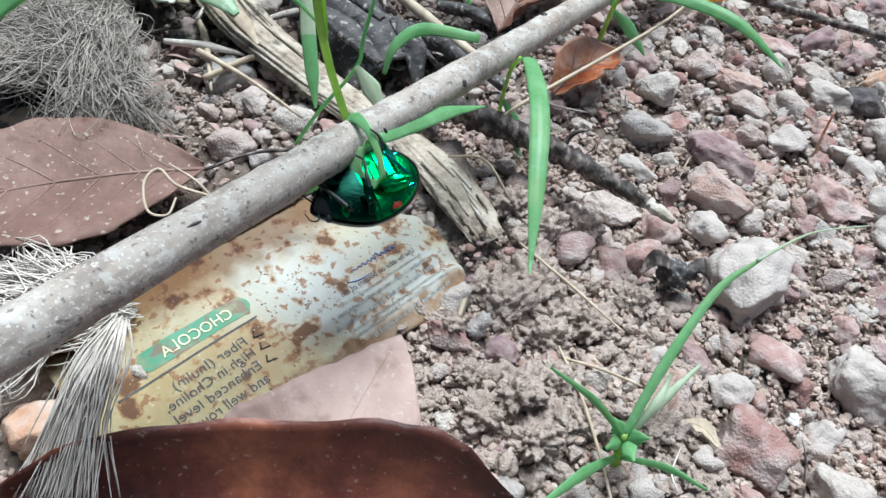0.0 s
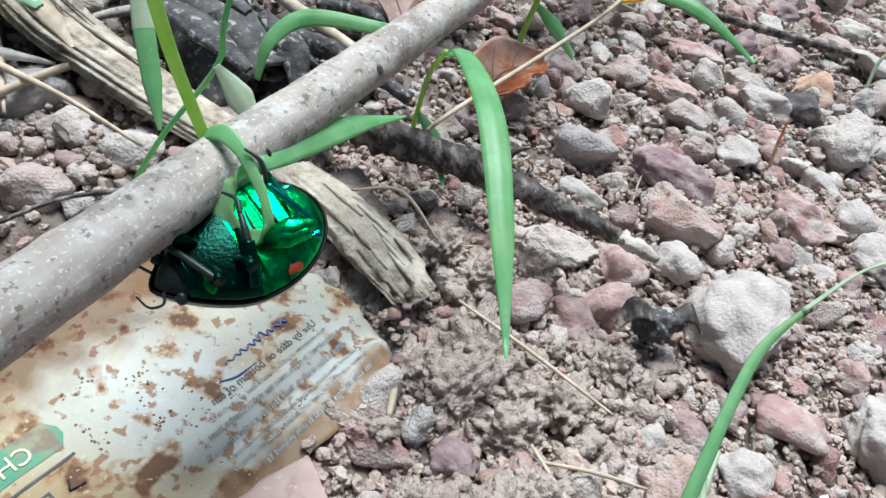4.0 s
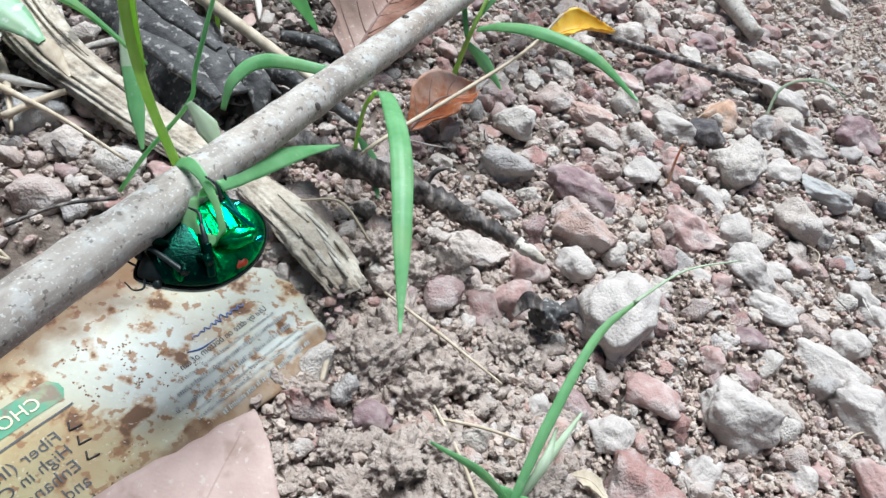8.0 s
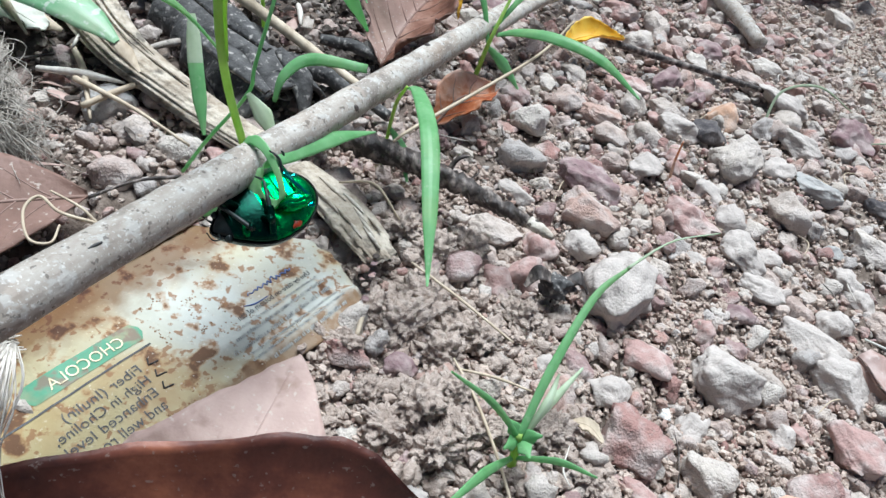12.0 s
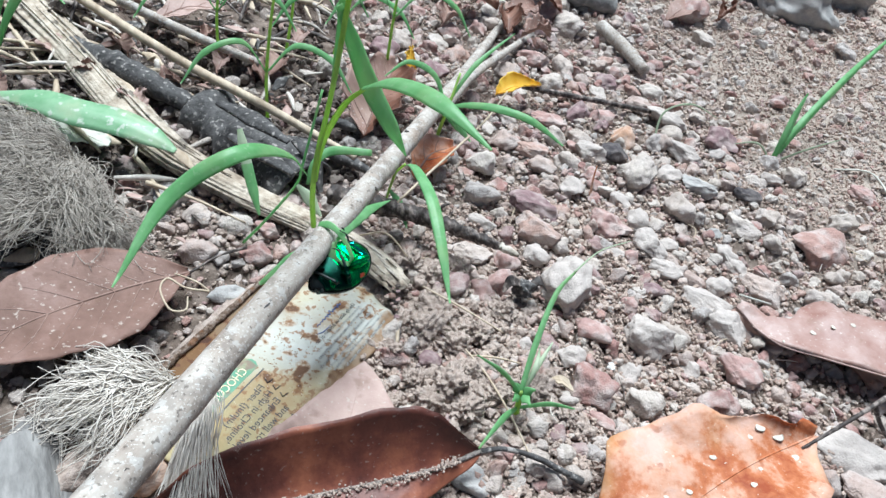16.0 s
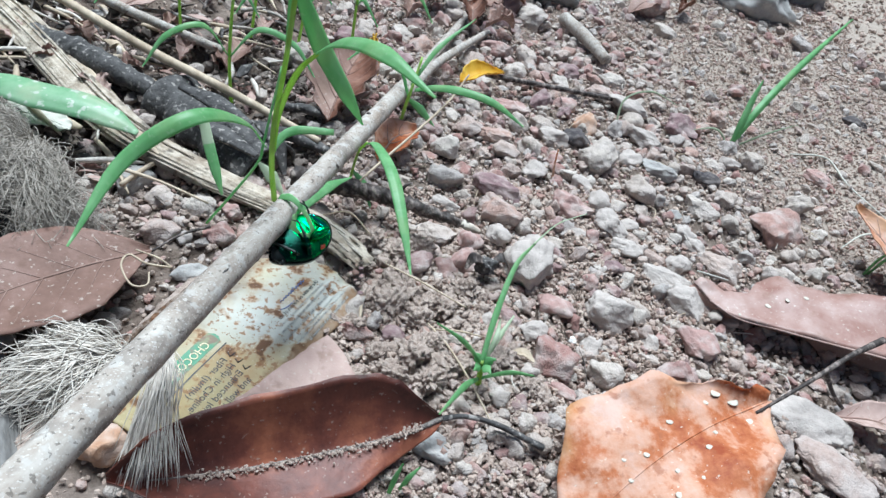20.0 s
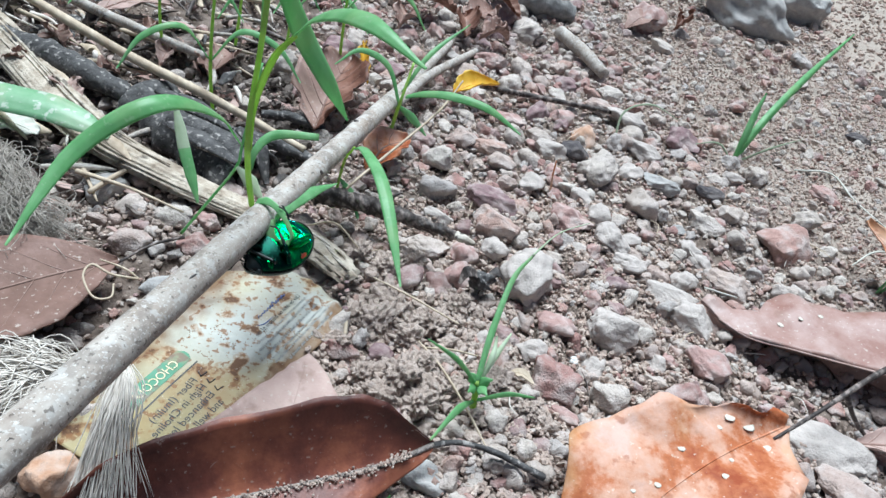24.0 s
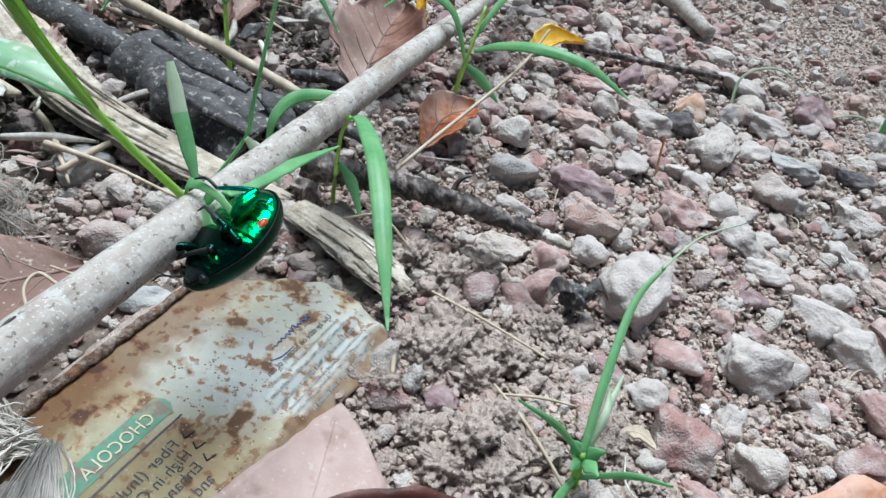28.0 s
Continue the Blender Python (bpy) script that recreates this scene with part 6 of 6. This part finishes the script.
    rod("dry_straw", "pale upright straw at the end of the can", "straw", [(0.0125, 0.0930, 0.0), (0.0118, 0.0880, 0.004), (0.0108, 0.0830, 0.003)], (0.0005, 0.0006, 0.0004), M_STRAW, 20, 6, 0.15)
    rod("rootlet", "thin brown rootlet near the bark fragment", "root", [(0.0060, 0.1190, 0.007), (0.0130, 0.1165, 0.010), (0.0190, 0.1110, 0.006)], (0.0002, 0.0003, 0.0002), M_STRAW, 24, 6, 0.1)
    rod("rootlet", "upright rusty rootlet in the gravel", "root", [(0.0950, 0.1440, 0.0), (0.0948, 0.1465, 0.006), (0.0955, 0.1490, 0.011)], (0.0004, 0.0004, 0.0002), M_ORLEAF, 20, 6, 0.1)
    rod("dark_stem", "thin curved dark leaf stalk", "stem", [(0.1575, 0.0495, 0.020), (0.1420, 0.0460, 0.019), (0.1250, 0.0415, 0.014), (0.1063, 0.0365, 0.0115)], (0.0011, 0.0008, 0.0006, 0.0004), M_TWIG, 30, 8, 0.12)
    rod("dark_stem", "thin dark stem branching toward a rock", "stem", [(0.1330, 0.0440, 0.0165), (0.1390, 0.0400, 0.009), (0.1450, 0.0360, 0.004)], (0.0008, 0.0006, 0.0005), M_TWIG, 24, 8, 0.12)
    rod("dry_straw", "thin white stalk lying on bare earth", "straw", [(0.2240, 0.1640, 0.0010), (0.2400, 0.1590, 0.0030), (0.2370, 0.1400, 0.0030), (0.2440, 0.1180, 0.0010)], (0.00035, 0.0004, 0.0003), M_BLEACH, 30, 6, 0.1)
    rod("dry_straw", "short white stalk beside the curled leaf", "straw", [(0.2040, 0.1050, 0.0010), (0.2190, 0.1100, 0.0030), (0.2360, 0.1100, 0.0020)], (0.0003, 0.0004, 0.0003), M_BLEACH, 24, 6, 0.1)
    rod("dry_straw", "short white straw at a leaf tip", "straw", [(0.1250, 0.0920, 0.0060), (0.1370, 0.0890, 0.0040)], (0.0003, 0.0003), M_BLEACH, 12, 6, 0.1)
    rod("grey_log", "dark grey piece of wood behind the gravel", "wood", [(0.126, 0.296, 0.006), (0.146, 0.294, 0.007), (0.168, 0.288, 0.005)], (0.0055, 0.0062, 0.0048), M_GREYWOOD, 50, 16, 0.3, 250)
    # dark seed husk
    t = thing("seed_husk", "dark shrivelled seed husk between stones", "seed", (0.0520, 0.0985, 0.004))
    part("husk", rock_data((0.0040, 0.0030, 0.0034), 41, 0.5, 5, 4, 0.18), M_CHAR, t)
    for s in (-1, 1):
        part("flap", blade([(s * 0.002, 0.0, 0.0030), (s * 0.0048, 0.0004, 0.0038), (s * 0.0070, -0.0010, 0.0010)], (0.002, 0.0036, 0.0010), (0, 1, 0.3)), M_TWIG, t)
    t = thing("red_debris", "crumpled reddish brown scrap at the end of the can", "litter", (0.0125, 0.0975, 0.005))
    rnd = random.Random(8)
    for k in range(22):
        r = rnd.uniform(0.0004, 0.0012)
        c = part("crumb", rock_data((r, r * 0.8, r * 0.6), 840 + k, 0.5, 4, 2, 0.2), (M_PURPLE, M_RED, M_CLOD, M_HUMUS, M_LEAF)[k % 5], t)
        c.location = (rnd.gauss(0, 0.0017), rnd.gauss(-0.001, 0.0028), rnd.uniform(-0.002, 0.0012))
    # tendril over the leaf
    b = (-0.0456, 0.0943, 0.0104)
    t = thing("tendril", "dry coiled tan tendril lying on a leaf", "tendril", b)
    part("coil", tube([(0.010, 0.0020, 0.000), (0.0045, 0.0015, 0.0022), (0.0005, 0.0045, 0.0024), (-0.0012, 0.0015, 0.0018), (0.0010, -0.0040, 0.0010), (0.0045, -0.0045, 0.0012), (0.0050, -0.001, 0.0018)], (0.0003, 0.00028, 0.0002), 50, 6), M_STRAW, t)
    part("coil", tube([(0.010, 0.0020, 0.000), (0.0070, 0.0035, 0.0020), (0.0020, 0.0055, 0.0030)], (0.00028, 0.00026, 0.0002), 20, 6), M_STRAW, t)


def tuft(label, seed, root, ends, count, spread, radius=0.00022, lift=0.004, hank=False, material=None):
    """A bunch of fibres in eight locks, tangled or combed into one hank."""
    rnd = random.Random(seed)
    t = thing("fibre_tuft", label, "fibres", root)
    j = lambda s: Vector((rnd.gauss(0, s), rnd.gauss(0, s), abs(rnd.gauss(0, s * 0.6))))
    for grp in range(8):
        bm = bmesh.new()
        for _ in range(count // 3):
            e = Vector(rnd.choice(ends)) - Vector(root)
            if hank:
                o = j(spread * 0.7)
                pts = [o * 0.5, e * 0.3 + o + j(spread * 0.30) + Vector((0.0006, 0, lift)), e * 0.6 + o * 0.8 + j(spread * 0.35) + Vector((0, 0, lift * 0.7)), e * rnd.uniform(0.85, 1.1) + o * 1.5 + j(spread * 0.6)]
            else:
                pts = [j(spread * 0.35), e * 0.35 + j(spread * 0.6) + Vector((0, 0, lift)), e * 0.72 + j(spread) + Vector((0, 0, lift * 0.7)), e + j(spread)]
            tube(pts, (radius * 0.55, radius * 0.6, radius * 0.35), 12, 4, bm=bm)
        part("strand", bm, material or M_FIBRE, t)
    return t


def build_litter():
    rnd = random.Random(77)
    bm = bmesh.new()
    rib = spline([(0.0170, 0.0463, 0.0088), (0.0110, 0.0450, 0.0072), (0.0000, 0.0446, 0.0048), (-0.018, 0.0438, 0.0034), (-0.034, 0.0423, 0.0058)], 200)
    for k in range(520):
        p = rib[int(199 * rnd.random() ** 0.8)]
        r = rnd.uniform(0.0001, 0.00038)
        one = bmesh.ops.create_icosphere(bm, subdivisions=1, radius=r)
        bmesh.ops.translate(bm, verts=one["verts"], vec=p + Vector((0, rnd.gauss(-0.0004, 0.0006), r * 0.3)))
    tagged(part("soil_dust", bm, M_CRUMB, None, "", False), "grey soil crumbs caught along the curled leaf", "soil", kind="stuff")
    tuft("bleached frayed fibre tuft hanging below the stick", 1, (-0.0370, 0.0615, 0.0225), [(-0.0450, 0.0420, 0.008), (-0.0410, 0.0405, 0.009), (-0.0370, 0.0410, 0.010), (-0.0430, 0.0415, 0.008)], 66, 0.0012, 0.00020, 0.003, True)
    tuft("tangle of bleached fibres beside the brown leaf", 2, (-0.0450, 0.0740, 0.004), [(-0.066, 0.0720, 0.002), (-0.070, 0.0660, 0.002), (-0.060, 0.0610, 0.002), (-0.064, 0.0780, 0.003)], 190, 0.0034, 0.00024, 0.004)
    tuft("matted grey fibre clump at the edge of the litter", 3, (-0.0720, 0.1500, 0.004), [(-0.095, 0.1640, 0.004), (-0.090, 0.1250, 0.003), (-0.066, 0.1170, 0.003), (-0.098, 0.1400, 0.006)], 420, 0.0050, 0.00018, 0.006, material=M_MATTED)
    tuft("pale fibre clump behind the brown leaf", 4, (-0.0680, 0.1280, 0.003), [(-0.090, 0.1180, 0.006), (-0.058, 0.1190, 0.002), (-0.085, 0.1380, 0.008)], 260, 0.0050, 0.00018, 0.006, material=M_MATTED)
    rnd = random.Random(21)
    # loose dry stalks and chips behind the stick
    k = 0
    while k < 150:
        x, y = rnd.uniform(-0.105, 0.035), rnd.uniform(0.125, 0.29)
        if x > -0.02 + (y - 0.16) * 0.45 or (x < -0.06 and y < 0.12):
            continue
        a, l = rnd.gauss(-0.7, 0.7), rnd.uniform(0.008, 0.034)
        d = Vector((math.cos(a), math.sin(a), rnd.uniform(-0.05, 0.05))) * l
        p = Vector((x, y, ground_z(x, y) + rnd.uniform(0.003, 0.007)))
        rod("dry_stalk", "broken dry stalk in the leaf litter", "stalk", [p - d / 2, p + Vector((rnd.gauss(0, 0.001), rnd.gauss(0, 0.001), 0.0008)), p + d / 2], (rnd.uniform(0.0003, 0.0011), rnd.uniform(0.0004, 0.0012), 0.0003),
            rnd.choice((M_STRAW, M_STRAW, M_STICK, M_TWIG, M_FIBRE)), 14, 6, 0.15, group="dry stalks in the litter")
        k += 1
    for k in range(170):
        x, y = rnd.uniform(-0.105, -0.005), rnd.uniform(0.115, 0.26)
        if x > -0.02 + (y - 0.16) * 0.45:
            x -= 0.05
        p = Vector((x, y, ground_z(x, y) + rnd.uniform(0.002, 0.005)))
        a, l = rnd.uniform(0, 6.3), rnd.uniform(0.003, 0.011)
        d = Vector((math.cos(a), math.sin(a), rnd.uniform(-0.2, 0.2))) * l
        t = thing("leaf_chip", "small dry chip of bark or leaf", "litter", p, "chips in the litter")
        part("flake", blade([-d / 2, Vector((0, 0, 0.0008)), d / 2], (0.0008, l * 0.45, 0.0008), (-d.y, d.x, rnd.uniform(-1, 1) * l), n=10), rnd.choice((M_TAN, M_HUMUS, M_LEAF, M_CHAR, M_STRAW, M_HUMUS, M_CHAR)), t)
    for k in range(60):
        x, y = rnd.uniform(0.01, 0.2), rnd.uniform(0.045, 0.25)
        p = Vector((x, y, ground_z(x, y) + rnd.uniform(0.002, 0.0035)))
        a, l = rnd.uniform(0, 6.3), rnd.uniform(0.004, 0.013)
        d = Vector((math.cos(a), math.sin(a), rnd.uniform(-0.1, 0.25))) * l
        rod("rootlet", "hair-thin dry rootlet on the soil", "root", [p - d / 2, p + Vector((rnd.gauss(0, 0.001), rnd.gauss(0, 0.001), 0.0005)), p + d / 2], (0.00012, 0.0002, 0.0001), rnd.choice((M_STRAW, M_TWIG, M_FIBRE)), 12, 5, group="rootlets on the soil")
    # dark crumbs of rotten bark in the litter
    V, Fc = [], []
    bed("small", 5200, 0.0006, 0.0028, 1.8, proto(14, 330, 2, 0.5, 5, 0.25), rnd, V, Fc, 0, area=(-0.11, 0.012, 0.150, 0.25), lift=0.003)
    tagged(mesh_of("rotten_bark", V, Fc, M_HUMUS, False), "dark crumbs of rotten bark and humus in the litter", "litter", kind="stuff")
    # scraps of dead leaf lying in the litter
    for k in range(14):
        x, y = -0.095 + 0.0072 * k + rnd.uniform(-0.004, 0.004), 0.178 + 0.062 * rnd.random()
        if x > -0.03 and y < 0.205:
            y += 0.03
        a, l = rnd.uniform(0, 6.3), rnd.uniform(0.009, 0.016)
        d, w = Vector((math.cos(a), math.sin(a), 0)) * l, l * rnd.uniform(0.22, 0.36)
        p = Vector((x, y, ground_z(x, y) + 0.004))
        dead_leaf("crumpled brown scrap of dead leaf in the litter", [p - d / 2, p + Vector((0, 0, 0.003)), p + d / 2], (0.0006, w, w * 0.9, 0.0006), (0.0006, w * 0.9, w, 0.0006), (0.001, 0.003, 0.001), (0.001, 0.003, 0.001),
                  (M_LEAF, M_TAN, M_HUMUS, M_LEAF)[k % 4], M_LEAF, 40 + k, veins=2, wave=0.0016, rib_r=0.00025)
    # soil bank under the stick
    lay_stone("soil_bank", -0.0340, 0.0925, (0.0220, 0.0045, 0.0024), M_CLOD, "low bank of crumbly soil behind the can", 801, 47, 0.4, "soil", sub=4, cuts=0, lumps=0.35, fine=0.16)
    lay_stone("soil_bank", -0.0560, 0.0640, (0.0150, 0.0055, 0.0045), M_CLOD, "low bank of crumbly soil at the end of the can", 802, 50, 0.4, "soil", sub=4, cuts=0, lumps=0.35, fine=0.16)
    lay_stone("grey_wood", -0.0700, 0.0480, (0.0090, 0.0200, 0.0100), M_GREYWOOD, "grey weathered lump of wood", 803, 10, 0.3, "wood", sub=4, cuts=4, lumps=0.25, fine=0.10)


M_GREYWOOD = mat("grey_weathered_wood", [(0.3, (0.13, 0.125, 0.12)), (0.7, (0.32, 0.31, 0.295))], 300, 0.9, 7, 0.9, 900, 0.0005, stretch=(1, 0.3, 1))

build_stones()
stick = build_stick()
grass = build_grass()
build_back_grass()
hanging = build_hanging()
build_plants()
build_can()
bug = build_bug()
build_leaves()
build_wood()
build_litter()
scatter()


# ---------------------------------------------------------------- motion
def motions():
    """The stick rocks a little on its far end, then is nudged and drawn aside at the end; what clings to it goes along."""
    along = (B0 - A0).normalized()
    level = along.cross(Vector((0, 0, 1))).normalized()
    steps = ((0.0, 0, 0, 0, 0, 0, -1.0), (2.0, 0, 0, 0, 0, 0, -0.8), (5.0, 0, 0, 0, 0, 0, 4.8), (8.0, 0, 0, 0, 0, 0, 4.8), (11.0, 0, 0, 0, 0, 0, 1.0), (14.0, 0, 0, 0, 0, 0, -1.5), (20.0, 0, 0, 0, 0, 0, -2.1), (25.0, 0, 0, 0, 0, 0, -2.8),
             (26.5, 0.0018, 0.0002, -0.0003, 0, 0, 3.0), (27.0, 0.0034, 0.0012, 0.0003, 0, 0, 4.0), (27.5, 0.0022, 0.0036, 0.0006, -1, -6, 4.0), (28.0, -0.0100, -0.0015, 0.0006, -2, -42, 1.0))
    rows, calm = [], []
    for t, dx, dy, dz, rz, roll, tilt in steps:
        m = Matrix.Translation(PIVOT + Vector((dx, dy, dz))) @ Matrix.Rotation(radians(rz), 4, "Z")
        rows.append((t, m @ Matrix.Rotation(radians(tilt), 4, level) @ Matrix.Rotation(radians(roll), 4, along)))
        calm.append((t, m))
    walk(stick, rows)
    walk(bug, [(t, m @ Matrix.Rotation(radians(roll), 4, along)) for (t, m), (_, _, _, _, _, roll, _) in zip(calm, steps)])
    walk(grass, [(t, m @ Matrix.Rotation(radians(roll * 0.8), 4, along)) for (t, m), (_, _, _, _, _, roll, _) in zip(calm, steps)])
    sway = ((0.0, 0, 0, 0), (26.0, 0.0004, 0, 0), (26.5, 0.0025, 0, 0), (27.0, 0.0060, -0.0006, 0), (27.5, 0.0014, 0.0006, 0), (28.0, -0.0125, -0.0010, -3))
    walk(hanging, [(t, Matrix.Translation(PIVOT + Vector((dx, dy, 0))) @ Matrix.Rotation(radians(rz), 4, "Z")) for t, dx, dy, rz in sway])


motions()
